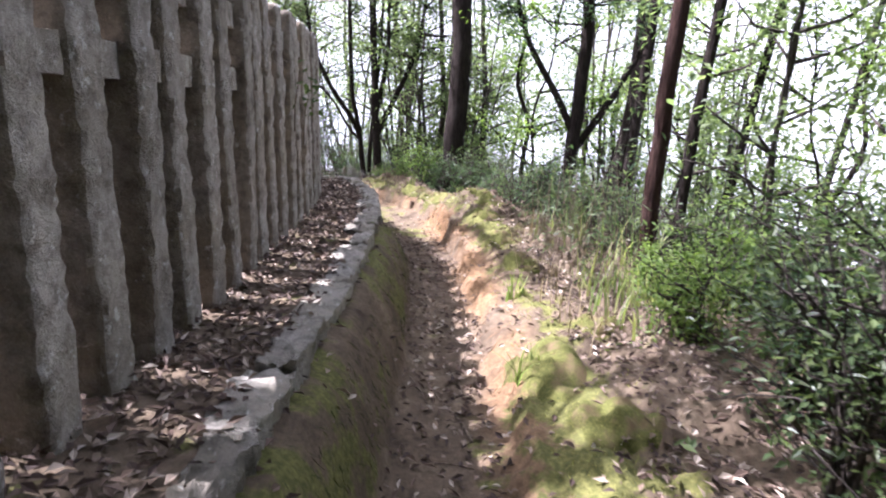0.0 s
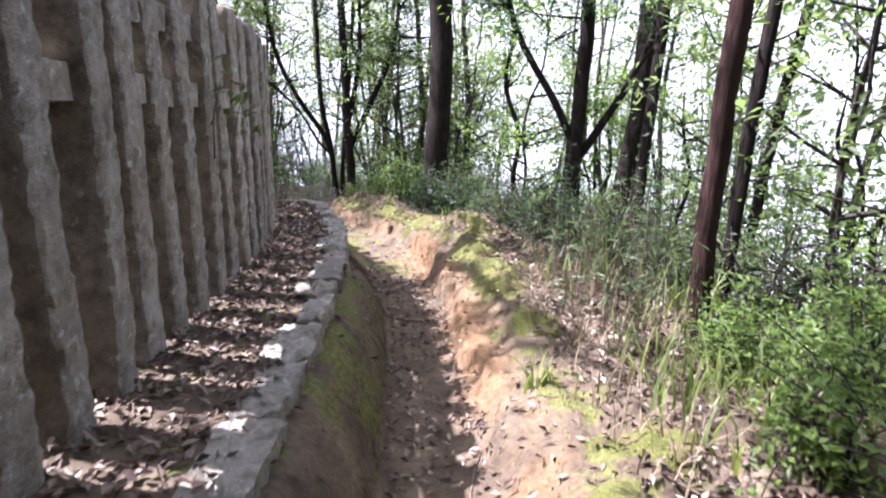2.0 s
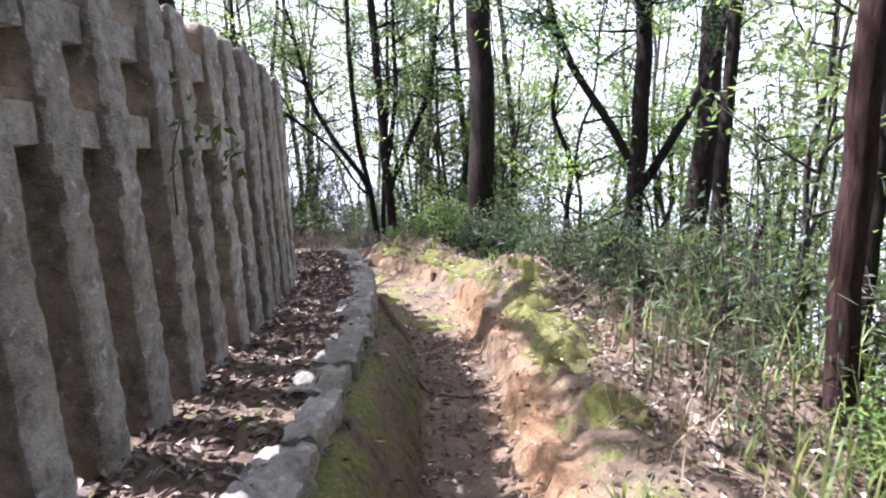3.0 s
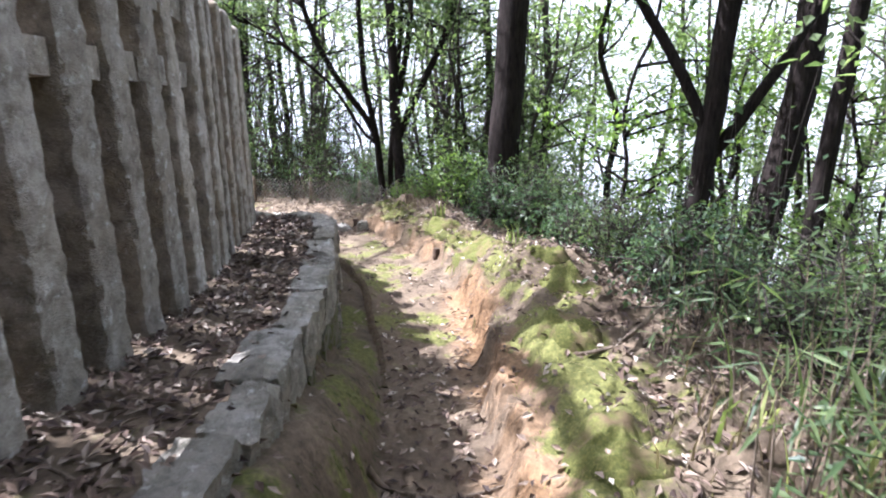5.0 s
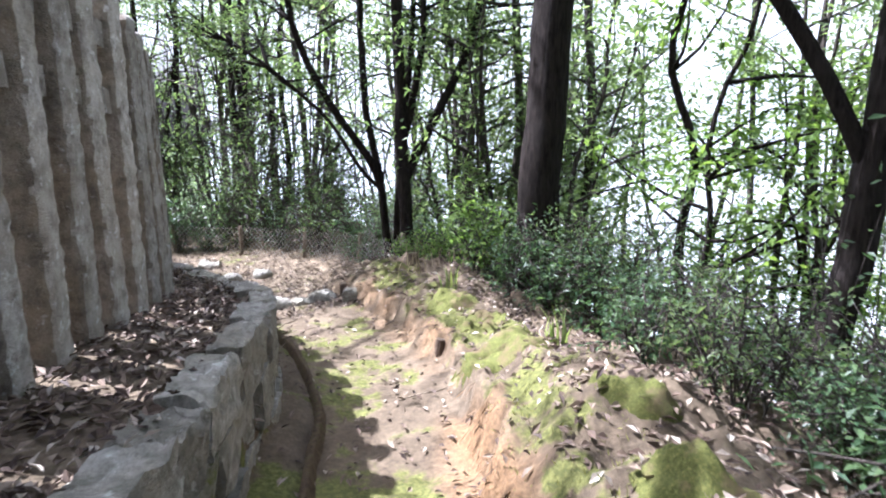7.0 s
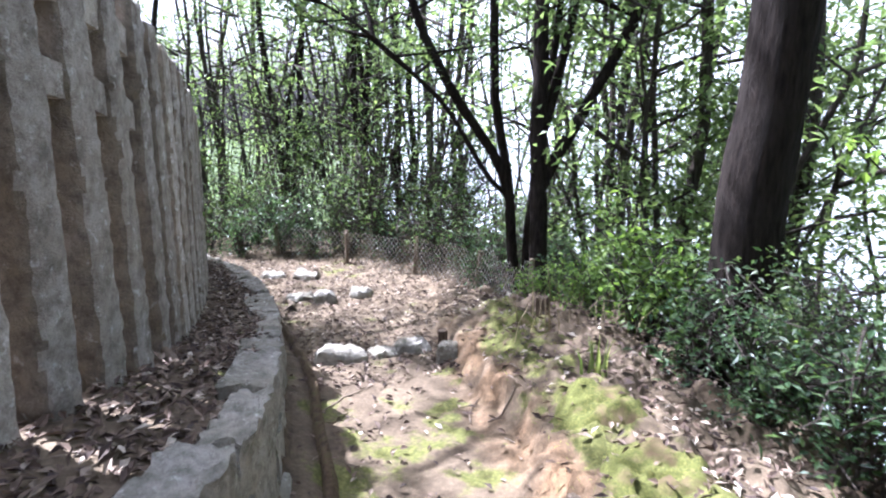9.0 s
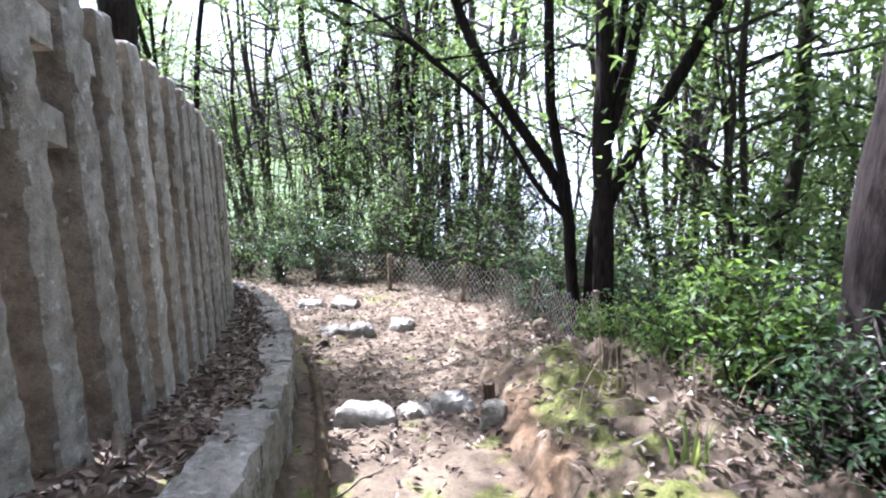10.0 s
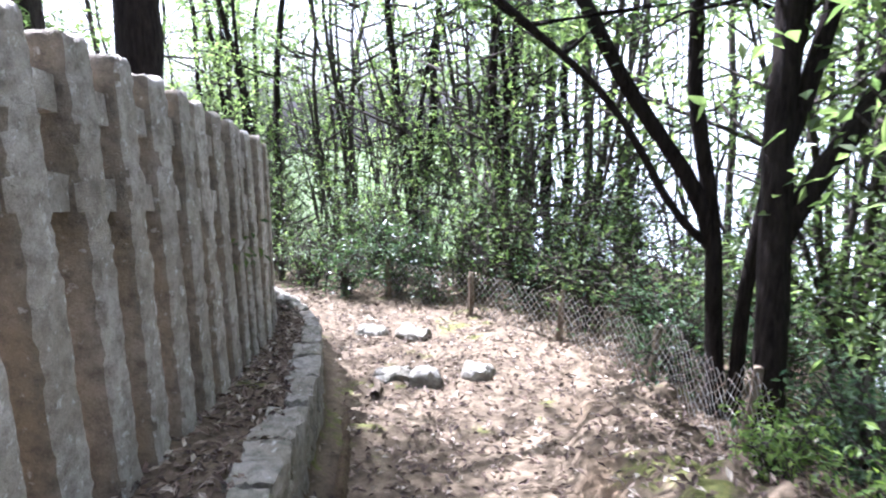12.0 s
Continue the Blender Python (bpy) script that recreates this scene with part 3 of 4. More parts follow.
make_tree("tall grey tree with a forked limb beside the wire fence", [
    (up(9, (-0.5, 0.9), 0.03, 6, RND), [0.085, 0.068, 0.062, 0.05, 0.03]),
    ([(0, 0, 1.0), (0.12, 0.1, 1.3), (0.42, 0.3, 1.95), (0.75, 0.5, 2.8), (0.95, 0.6, 4.2)], [0.06, 0.05, 0.04, 0.02]),
    ([(0, 0, 1.5), (0.1, 0.15, 2.0), (0.2, 0.3, 3.0), (0.2, 0.5, 4.5)], [0.05, 0.04, 0.03, 0.015])], M_LEAF, M_BARK, 10, 0.4, 30, 1.2, 8000, m=place(-1.36, 12.6))
make_tree("many-stemmed tree with a long arching limb", [
    ([(0, 0, -0.2), side(0.05, 0.6), side(0.12, 1.2), side(0.22, 2.0), side(0.28, 3.2), side(0.25, 5.5), side(0.2, 7.5)], [0.055, 0.045, 0.038, 0.034, 0.02]),
    ([side(0.12, 1.1), side(0.25, 1.45), side(0.5, 1.85), side(0.8, 2.3), side(1.1, 2.95), side(1.35, 4.2)], [0.052, 0.047, 0.042, 0.034, 0.02]),
    ([side(0.14, 1.0, -0.1), side(0.4, 1.25, -0.1), side(0.65, 1.6, -0.15), side(0.95, 2.0, -0.15), side(1.7, 2.6, -0.2), side(2.3, 2.9)], [0.026, 0.022, 0.017, 0.01]),
    ([side(-0.08, -0.2), side(-0.1, 0.8), side(-0.2, 1.8), side(-0.35, 3.2), side(-0.4, 5)], [0.045, 0.038, 0.03, 0.02])], M_LEAF, M_BARK, 11, 0.45, 26, 1.2, 8000, m=place(-1.72, 13.2))


def slender(label, stems_n, h, seed, leaf, bark, leaves=2500, branches=24, r0=0.06):
    """A slim wood tree, often of several stems."""
    rr = random.Random(seed)
    stems = []
    for i in range(stems_n):
        lean = (rr.uniform(-1.0, 1.0), rr.uniform(-1.0, 1.0))
        o = (rr.uniform(-0.18, 0.18) * (i > 0), rr.uniform(-0.18, 0.18) * (i > 0))
        pts = [(x + o[0], y + o[1], z) for x, y, z in up(h * rr.uniform(0.75, 1.0), lean, 0.12, 6, rr)]
        r = r0 * rr.uniform(0.7, 1.2)
        stems.append((pts, [r, r * 0.85, r * 0.65, r * 0.3]))
    return make_tree(label, stems, leaf, bark, seed, 0.15, branches, 1.25, leaves, 0.105, 0.045, 0.36, group="woodland trees")


WOOD = [slender("slim dark woodland tree with sparse crown", 2, 9.5, 31, M_LEAF_WOOD, M_BARK_GREY, 2600, 18),
        slender("slim dark woodland tree with sparse crown", 3, 9.0, 32, M_LEAF_WOOD, M_BARK, 2600, 16),
        slender("slim grey woodland tree with light leaves", 1, 9.0, 33, M_LEAF_WOOD, M_BARK_GREY, 2400, r0=0.08),
        slender("many-stemmed woodland tree with light leaves", 5, 8.0, 34, M_LEAF_WOOD, M_BARK_GREY, 2600, 10, 0.04),
        slender("bright-leaved young woodland tree", 2, 5.5, 35, M_LEAF_YOUNG, M_BARK, r0=0.04),
        slender("clump of thin dark saplings with few leaves", 7, 4.6, 36, M_LEAF_WOOD, M_BARK_GREY, 450, 2, 0.019),
        slender("small dark-leaved tree on the slope", 2, 4.4, 37, M_LEAF_WOOD, M_BARK_GREY, 1500, 14, 0.03)]
# first row: unseen trees added behind the start to block sky light; next the trees that stand out beyond the bend, then
# the wood that fills the slope
SPOTS = [(1.6, -2.2, 3), (0.3, -4.6, 1), (2.4, -3.8, 0), (1.3, -6.0, 4), (-1.9, -5.5, 3), (3.5, -1.6, 1), (-0.4, -7.5, 1), (2.5, -8.0, 3), (4.5, -5.0, 0), (-3.0, -8.0, 3), (0.8, -10.0, 1), (5.5, -8.5, 3), (-5.5, -6.0, 1), (-2.0, -11.0, 0),
         (0.8, 13.6, 2), (1.3, 10.9, 4), (-0.15, 13.8, 2), (-1.15, 17.4, 0), (-1.1, 15.3, 3), (-0.27, 17.0, 2), (-10.0, 18.6, 0), (-9.6, 19.6, 2), (-6.3, 17.8, 0), 
         (-5.2, 16.6, 1), (-8.2, 23.0, 2), (-7.0, 20.5, 3), (-4.2, 18.3, 3), (-12.5, 17.5, 1), (-3.0, 19.5, 0), (-6.9, 16.9, 1), (-4.9, 17.5, 1), (-8.6, 17.2, 3), (-4.0, 16.2, 0), (-6.6, 19.3, 1), (-10.4, 21.5, 1), (4.6, 13.6, 2), (3.4, 15.5, 2), (3.9, 11.2, 4), (5.3, 12.4, 3), (3.0, 12.6, 4), (5.6, 9.6, 2), (4.6, 7.6, 4), (2.0, 19.0, 2), (6.5, 16.0, 3), (0.5, 21.0, 3), (-1.5, 23.0, 2)]
fill = random.Random(77)
tries = 0
while len(SPOTS) < 70 and tries < 4000:
    tries += 1
    x, y = fill.uniform(-22, 10), fill.uniform(12, 36)
    s, d = plan_of([x], [y])
    if -2.6 < d[0] < 3.4 and s[0] < 22 or math.hypot(x + 0.5, y - 6) < 4.5:
        continue
    if d[0] < 0 and (y < 15 and x > -9):
        continue
    if x > -0.24 * y - 0.3:
        continue
    if min(math.hypot(x - a, y - b) for a, b, c in SPOTS) < 1.25:
        continue
    SPOTS.append((x, y, fill.randrange(5)))
# saplings behind the clearing, small trees down the slope
for kind, count, xs, ys, gap in ((5, 20, (-12, -0.5), (14.3, 19), 0.9), (6, 22, (2.6, 9.5), (3.5, 16), 1.15)):
    made, tries = [], 0
    while len(made) < count and tries < 3000:
        tries += 1
        x, y = fill.uniform(*xs), fill.uniform(*ys)
        s, d = plan_of([x], [y])
        if d[0] < (2.8 if kind == 6 else 2.1) or (d[0] < 3.2 and s[0] < 11) or made and min(math.hypot(x - a, y - b) for a, b, c in made) < gap:
            continue
        made.append((x, y, kind))
    SPOTS += made
SPOTS += [(3.2, 13.0, 3), (2.8, 16.8, 0), (4.2, 15.0, 3), (0.8, 16.0, 3), (1.2, 18.5, 0), (5.6, 14.5, 0), (6.5, 18.5, 0), (-0.3, 13.5, 6), (0.35, 14.3, 6), (-0.6, 15.1, 6), (0.25, 12.8, 6), (0.9, 15.4, 6), (-1.1, 14.5, 6), (0.4, 16.6, 6), (-0.2, 17.8, 6), (1.4, 14.2, 6), (-8.3, 12.2, 0), (-9.2, 11.6, 2), (-10.6, 12.4, 1), (-7.4, 12.0, 2), (-11.5, 13.0, 3), (-9.6, 16.3, 1), (-11.2, 17.4, 6), (-12.6, 18.2, 1), (-10.4, 15.9, 6), (-13.8, 18.6, 3), (-12.0, 16.6, 6), (-14.5, 20.0, 1)]
used = set()
for x, y, k in SPOTS:
    m = place(x, y, fill.uniform(0, 360), sink=0.05)
    if k in used:
        copy_thing(WOOD[k], m)
    else:
        WOOD[k].matrix_basis = m
        used.add(k)

# dense evergreens in the precinct, well behind the stone fence, added to keep its ground in shade
evergreen = make_tree("dense dark evergreen added to block light", [(up(4.1, (0.2, 0.1), 0.08, 5, RND), [0.08, 0.07, 0.05, 0.02])], M_LEAF_DEEP, M_BARK, 91, 0.12, 60, 1.1, 4500, 0.14, 0.065, 0.36,
                      group="precinct evergreens")
row = [at_edge(s, d)[:2] for s in np.arange(-5.0, 19.5, 1.7) for d in (-4.3,)] + [at_edge(s, -6.4)[:2] for s in np.arange(-4, 16, 2.6)]
for i, (x, y) in enumerate(row):
    m = place(x + RND.uniform(-0.3, 0.3), y + RND.uniform(-0.4, 0.4), 67 * i)
    if i == 0:
        evergreen.matrix_basis = m
    else:
        copy_thing(evergreen, m)

# enlarged copies out of view around the start, added to block sky light
for i, (x, y, k) in enumerate([(1.3, -3.3, 1.7), (2.6, -3.0, 1.8), (-0.1, -4.4, 1.7), (-1.9, -4.2, 1.6), (0.9, -5.2, 2.0), (3.7, -2.0, 1.8), (4.2, -0.2, 1.7), (4.6, 1.3, 1.7), (5.2, 2.9, 1.6), (-3.2, -4.6, 1.6), (2.4, -5.6, 2.0), (-1.0, -6.6, 2.0), (5.6, 0.2, 2.0), (4.4, -3.8, 2.0)]):
    copy_thing(evergreen, place(x, y, 41 * i) @ Matrix.Scale(k, 4))

# tall shade trees inside the precinct, behind the stone fence, placed to dapple the path; others added unseen behind
# the start to block sky light
shade = [make_tree("tall shade tree placed to block light", [(up(9.5, (0.5, 0.3), 0.1, 6, RND), [0.16, 0.14, 0.1, 0.04]),
         ([(0, 0, 3.2), (0.6, 0.3, 4.2), (1.5, 0.5, 5.2), (2.3, 0.7, 6.2)], [0.07, 0.05, 0.03, 0.015]),
         ([(0, 0, 3.8), (-0.5, -0.6, 4.8), (-1.0, -1.4, 6.0), (-1.3, -1.9, 7.0)], [0.07, 0.05, 0.03, 0.015])],
         M_LEAF, M_BARK, 60 + n, 0.5, 44, 2.0, 4600, 0.1, 0.045, 0.33, group="shade trees") for n in range(2)]
for i, (x, y, k) in enumerate([(1.9, -3.6, 0), (-1.2, -5.6, 1), (-0.2, -7.5, 0), (3.6, -4.6, 1), (1.8, -7.6, 1), (-3.6, 0.2, 0), (-4.4, -1.4, 1), (-6.3, 6.2, 0), (-7.0, 2.0, 0), (-9.6, 13.0, 0), (-3.2, -3.0, 1), (-9.0, 8.8, 1), (-2.8, 0.3, 0), (-2.3, 7.2, 1), (-2.7, -1.2, 1), (-3.6, 2.4, 1), (-5.2, 11.6, 0)]):
    m = place(x, y, 73 * i)
    if i < 2:
        shade[k].matrix_basis = m
    else:
        copy_thing(shade[k], m)


# ---- shrubs ----
def make_shrub(label, seed, size, stems_n, leaf, leaves, leaf_len, leaf_w, bark=M_BARK_GREY, flat=0.7, name="shrub"):
    rng = np.random.default_rng(seed)
    ob = thing(name, label, "shrub", group="understorey shrubs")
    pieces, ends = [], []
    for _ in range(stems_n):
        a, r = rng.uniform(0, 2 * np.pi), size * rng.uniform(0.15, 0.6)
        h = size * rng.uniform(0.6, 1.3)
        o = np.array([rng.normal(0, 0.05), rng.normal(0, 0.05), -0.08])
        line = spline([o, o + [math.cos(a) * r * 0.3, math.sin(a) * r * 0.3, h * 0.5], o + [math.cos(a) * r, math.sin(a) * r, h]], 0.08)
        line += rng.normal(0, 0.008, line.shape)
        pieces.append(tube_arrays(line[::2], [0.011, 0.008, 0.003], 4))
        p, e = sprays(line, rng, 6, 0.3, size * 0.38, 0.6)
        pieces += [(v, q) for v, q in p]
        ends += e
    v, q = joined(pieces)
    tagged(part("stemwork", mesh_np("stemwork", v, q, bark, True), ob), kind="stuff")
    ends = np.array(ends)
    per = max(2, leaves // len(ends))
    pts = clump_points(ends, rng.uniform(0.08, 0.17, len(ends)) * (0.6 + size * 0.5), rng.integers(per // 2 + 1, per * 3 // 2 + 1, len(ends)), rng, flat)
    v, t = leaf_arrays(pts, rng, leaf_len, leaf_w, 0.2)
    part("foliage", mesh_np("foliage", v, t, leaf, False), ob, "glossy green leaves")
    return ob


def make_bamboo(label, seed, culms, height, bark=M_TWIG, leaf=M_LEAF, leaf_len=0.14, leaf_w=0.017, per=15, name="bamboo_grass", category="bamboo grass"):
    """Thin upright culms or stems with leaves along their upper part."""
    rng = np.random.default_rng(seed)
    ob = thing(name, label, category, group="understorey shrubs")
    pieces, ends = [], []
    for _ in range(culms):
        o = np.array([rng.normal(0, 0.16), rng.normal(0, 0.16), -0.05])
        h = height * rng.uniform(0.55, 1.15)
        lean = rng.normal(0, 0.12, 2) * h
        line = spline([o, o + [lean[0] * 0.3, lean[1] * 0.3, h * 0.55], o + [lean[0], lean[1], h]], 0.12)
        pieces.append(tube_arrays(line, [0.0045, 0.0035, 0.002], 4))
        k = rng.integers(len(line) // 4, len(line), per)
        ends.append(line[k] + rng.normal(0, 0.015, (per, 3)))
    v, q = joined(pieces)
    tagged(part("stemwork", mesh_np("stemwork", v, q, bark, True), ob, "thin brown stems"), kind="stuff")
    v, t = leaf_arrays(np.concatenate(ends), rng, leaf_len, leaf_w, 0.25, 1.0, 0.15)
    part("foliage", mesh_np("foliage", v, t, leaf, False), ob, "narrow green leaves")
    return ob


SHRUBS = [make_shrub("evergreen shrub with glossy dark leaves", 101, 0.9, 12, M_LEAF_DEEP, 1300, 0.06, 0.027),
          make_shrub("evergreen shrub with mid-green leaves", 102, 1.0, 11, M_LEAF, 1200, 0.065, 0.027),
          make_shrub("light green young shrub", 103, 0.6, 8, M_LEAF_YOUNG, 1100, 0.07, 0.03),
          make_shrub("tall thin thicket shrub with many stems", 104, 2.0, 13, M_LEAF, 1100, 0.085, 0.034),
          make_shrub("low shrub with dark leaves", 105, 0.55, 9, M_LEAF_DEEP, 800, 0.055, 0.024),
          make_shrub("open shrub of thin upright stems with sparse leaves", 106, 0.8, 10, M_LEAF, 420, 0.07, 0.03),
          make_bamboo("sparse thin bamboo grass with narrow leaves", 107, 13, 0.85),
          make_bamboo("thin bare saplings with a few dark leaves", 108, 7, 1.7, M_BARK_GREY, M_LEAF_DEEP, 0.075, 0.034, 9, "sapling", "sapling")]
# (x, y, kind, size)
PLACED = [(-4.2, 15.2, 3, 1), (-5.5, 14.75, 0, 1), (-5.0, 15.3, 1, 1), (-3.8, 14.8, 4, 1), (-0.42, 11.2, 2, 1), (-6.6, 16.2, 5, 1), (-8.2, 16.0, 6, 1)]
# unseen thicket added behind the start to block light from there
PLACED += [(x, y, 3, 1) for x, y in ((0.95, -1.6), (0.9, -2.6), (1.5, -2.9), (0.1, -3.4), (-0.6, -3.8), (1.0, -4.2), (-1.7, -3.6), (1.9, -1.4))]
# the sunlit shrub beside the start and the grassy thicket after it
PLACED += [(1.3, 1.75, 1, 0.75), (1.5, 2.35, 0, 0.75), (1.75, 2.95, 1, 0.8), (1.5, 1.1, 0, 0.8), (2.1, 1.7, 1, 0.8), (1.3, 3.1, 2, 0.7), (1.75, 3.6, 2, 0.8), (2.3, 2.6, 1, 0.8), (2.2, 3.5, 5, 1),
           (1.45, 4.15, 2, 0.6), (1.9, 4.3, 2, 0.7), (1.25, 4.55, 6, 0.8), (1.0, 5.0, 6, 0.8), (1.15, 5.6, 6, 0.8), (1.55, 5.35, 6, 0.9), (1.4, 6.0, 5, 0.7), (0.95, 6.1, 6, 0.7), (2.1, 5.0, 5, 0.9),
           (2.4, 4.4, 5, 1), (2.8, 5.2, 5, 1), (2.3, 6.0, 6, 1), (3.0, 6.2, 5, 1), (2.9, 3.6, 1, 0.9), (3.4, 4.5, 5, 1)]
PLACED += [(x, y, 7, k) for x, y, k in ((-7.0, 17.0, 1), (1.3, 5.1, 0.8), (1.7, 5.8, 0.9), (1.1, 6.4, 0.7), (2.0, 6.7, 1), (1.8, 7.4, 0.9), (1.25, 8.0, 0.7), (0.95, 9.2, 0.7), (1.6, 9.4, 0.9), (2.5, 5.6, 1), (2.2, 8.6, 1), (1.35, 10.2, 0.8), (0.1, 12.0, 0.8), (2.7, 7.3, 1), (2.4, 3.9, 0.9))]
# dark low shrubs beside the mossy bank, and those round the thick tree
PLACED += [(1.0, 6.75, 4, 0.9), (1.3, 7.1, 0, 0.55), (1.1, 7.5, 0, 0.5), (0.85, 7.9, 5, 0.6), (1.6, 6.6, 5, 0.7), (1.5, 7.7, 0, 0.6), (0.75, 8.3, 6, 0.7), (1.0, 8.6, 5, 0.7), (0.6, 8.9, 4, 0.8), (1.5, 8.5, 5, 0.8),
           (0.75, 9.5, 0, 0.6), (0.45, 9.9, 4, 1.0), (0.2, 10.35, 0, 0.7), (-0.1, 10.75, 4, 1.0), (0.4, 10.7, 1, 0.7), (0.75, 10.2, 1, 0.7), (-0.05, 11.4, 0, 0.8), (0.5, 11.5, 1, 0.8), (1.1, 9.9, 5, 0.8), (1.2, 10.7, 1, 0.8),
           (-0.75, 11.35, 2, 0.6), (-1.2, 11.85, 2, 0.5), (-0.95, 12.2, 4, 0.9), (-1.0, 12.9, 0, 0.6), (-0.62, 12.3, 4, 1.0), (-0.3, 12.4, 1, 0.8), (-0.75, 13.2, 4, 1.0), (0.3, 12.5, 1, 0.9), (2.1, 7.2, 5, 0.9), (2.4, 8.0, 5, 0.9), (2.0, 9.0, 1, 0.8), (2.6, 9.4, 5, 1), (1.9, 10.3, 5, 1),
           (1.6, 11.6, 1, 1), (2.6, 10.9, 5, 1), (1.0, 12.6, 5, 1), (3.2, 7.4, 5, 1), (3.3, 9.0, 1, 1), (2.4, 12.8, 1, 1)]
# along the wire fence and behind the clearing
PLACED += [(-5.0, 14.75, 4, 1), (-4.5, 14.9, 5, 1), (-3.1, 14.45, 5, 1), (-2.45, 14.0, 4, 1), (-5.9, 14.3, 4, 1), (-6.6, 14.5, 5, 1), (-4.1, 15.5, 5, 1), (-2.0, 13.55, 4, 1), (-1.5, 13.7, 0, 0.8), (-3.3, 14.9, 1, 1), (-2.5, 14.6, 5, 1),
           (-2.0, 14.1, 1, 0.8), (-6.3, 15.2, 1, 1), (-3.0, 15.6, 3, 0.9), (-4.8, 16.2, 5, 1.2), (-7.2, 14.9, 5, 1), (-6.0, 16.2, 3, 0.9), (-7.5, 16.3, 1, 1), (-1.6, 14.6, 1, 1), (-8.3, 15.4, 3, 0.9), (-9.4, 15.9, 3, 1), (-10.6, 16.9, 3, 1), (-11.5, 16.3, 3, 0.9)]
bush = random.Random(12)
tries = 0
while len(PLACED) < 205 and tries < 5000:
    tries += 1
    x, y = bush.uniform(-17, 10), bush.uniform(0.2, 28)
    s, d = plan_of([x], [y])
    if (d[0] < path_right(s)[0] + (1.1 if s[0] < 12 else 0.7) and s[0] < 16.6) or d[0] < 0.4:
        continue
    if d[0] > 9 and bush.random() < 0.6 or d[0] < 2.6 and s[0] < 11:
        continue
    if min(math.hypot(x - p[0], y - p[1]) for p in PLACED) < 0.6:
        continue
    PLACED.append((x, y, bush.choice((5, 1, 5, 6, 4)) if x > 0.2 else bush.choice((0, 1, 5, 3, 5, 1)), bush.uniform(0.7, 1.0)))
used = set()
for x, y, k, size in PLACED:
    m = place(x, y, bush.uniform(0, 360))
    if k in used:
        copy_thing(SHRUBS[k], m @ Matrix.Scale(size, 4))
    else:
        SHRUBS[k].matrix_basis = m
        used.add(k)


# ---- grass ----
def make_tuft(label, seed, blades, length, mat, spread=0.1, width=0.009):
    rng = np.random.default_rng(seed)
    vs, qs, n = [], [], 0
    for _ in range(blades):
        a, lean = rng.uniform(0, 2 * np.pi), rng.uniform(0.15, 0.8)
        o = np.array([rng.normal(0, spread), rng.normal(0, spread), -0.02])
        h = length * rng.uniform(0.5, 1.1)
        d = np.array([math.cos(a), math.sin(a), 0])
        w = np.array([-d[1], d[0], 0]) * width
        for k, u in enumerate((0, 0.35, 0.7, 1.0)):
            p = o + d * h * lean * u * u + np.array([0, 0, h * (u - 0.35 * lean * u * u)])
            t = 1 - u * 0.92
            vs += [p - w * t, p + w * t]
        for k in range(3):
            b = n + 2 * k
            qs.append((b, b + 1, b + 3, b + 2))
        n += 8
    me = mesh_np("blades", np.array(vs), np.array(qs), mat, True)
    ob = new("grass_tuft", me)
    return tagged(ob, label, "grass", "grass tufts")


TUFTS = [make_tuft("tuft of green grass blades", 201, 16, 0.24, M_GRASS, 0.03), make_tuft("straggling pale dry grass", 202, 30, 0.36, M_DRY, 0.16, 0.005),
         make_tuft("tuft of tall green grass", 203, 26, 0.42, M_GRASS, 0.12, 0.009)]
GRASS = [(0.5, 3.95, 0), (0.42, 2.75, 0), (0.85, 3.6, 1), (1.05, 3.75, 2), (0.85, 4.6, 1), (1.05, 4.9, 1), (1.15, 4.3, 2), (0.95, 5.4, 1), (1.35, 3.7, 2), (1.5, 4.0, 2), (1.55, 4.9, 2),
         (0.2, 8.9, 0), (-0.55, 10.2, 0), (-0.8, 10.9, 1), (0.95, 3.3, 1), (1.15, 3.3, 2), (1.45, 3.4, 2), (1.7, 4.2, 2), (0.9, 5.6, 1), (1.1, 5.5, 2), (-0.95, 11.9, 1)]
used = set()
for x, y, k in GRASS:
    m = place(x, y, bush.uniform(0, 360))
    if k in used:
        copy_thing(TUFTS[k], m)
    else:
        TUFTS[k].matrix_basis = m
        used.add(k)


# ---- stones on the path ----
def path_stone(x, y, sx, sy, sz, seed, turn, label):
    me = rough_block(sx, sy, sz, seed, (8, 8, 5), 0.026, 0.2, 0.2, 6.0, M_CAP, 1.2, 1.0)
    ob = new("stone", me)
    ob.matrix_basis = pose(x, y, ground_point(x, y) - sz * 0.56, bush.uniform(-6, 6), bush.uniform(-6, 6), turn)
    tagged(ob, label, "stone", "path stones")


for i, (x, y, sx, sy, sz, turn) in enumerate([(-2.2, 10.62, 0.36, 0.2, 0.22, 32), (-1.87, 11.0, 0.27, 0.2, 0.2, 30), (-1.53, 10.82, 0.17, 0.16, 0.22, 10), (-2.02, 10.86, 0.24, 0.2, 0.12, 40),
                                             (-3.66, 12.8, 0.26, 0.2, 0.2, 35), (-3.42, 13.15, 0.26, 0.2, 0.18, 20), (-3.9, 12.75, 0.34, 0.22, 0.14, 50), (-4.4, 13.6, 0.34, 0.24, 0.16, 10), (-4.75, 13.45, 0.3, 0.22, 0.12, 40)]):
    path_stone(x, y, sx, sy, sz, 300 + i * 3, turn, "pale grey weathered stone set across the path")


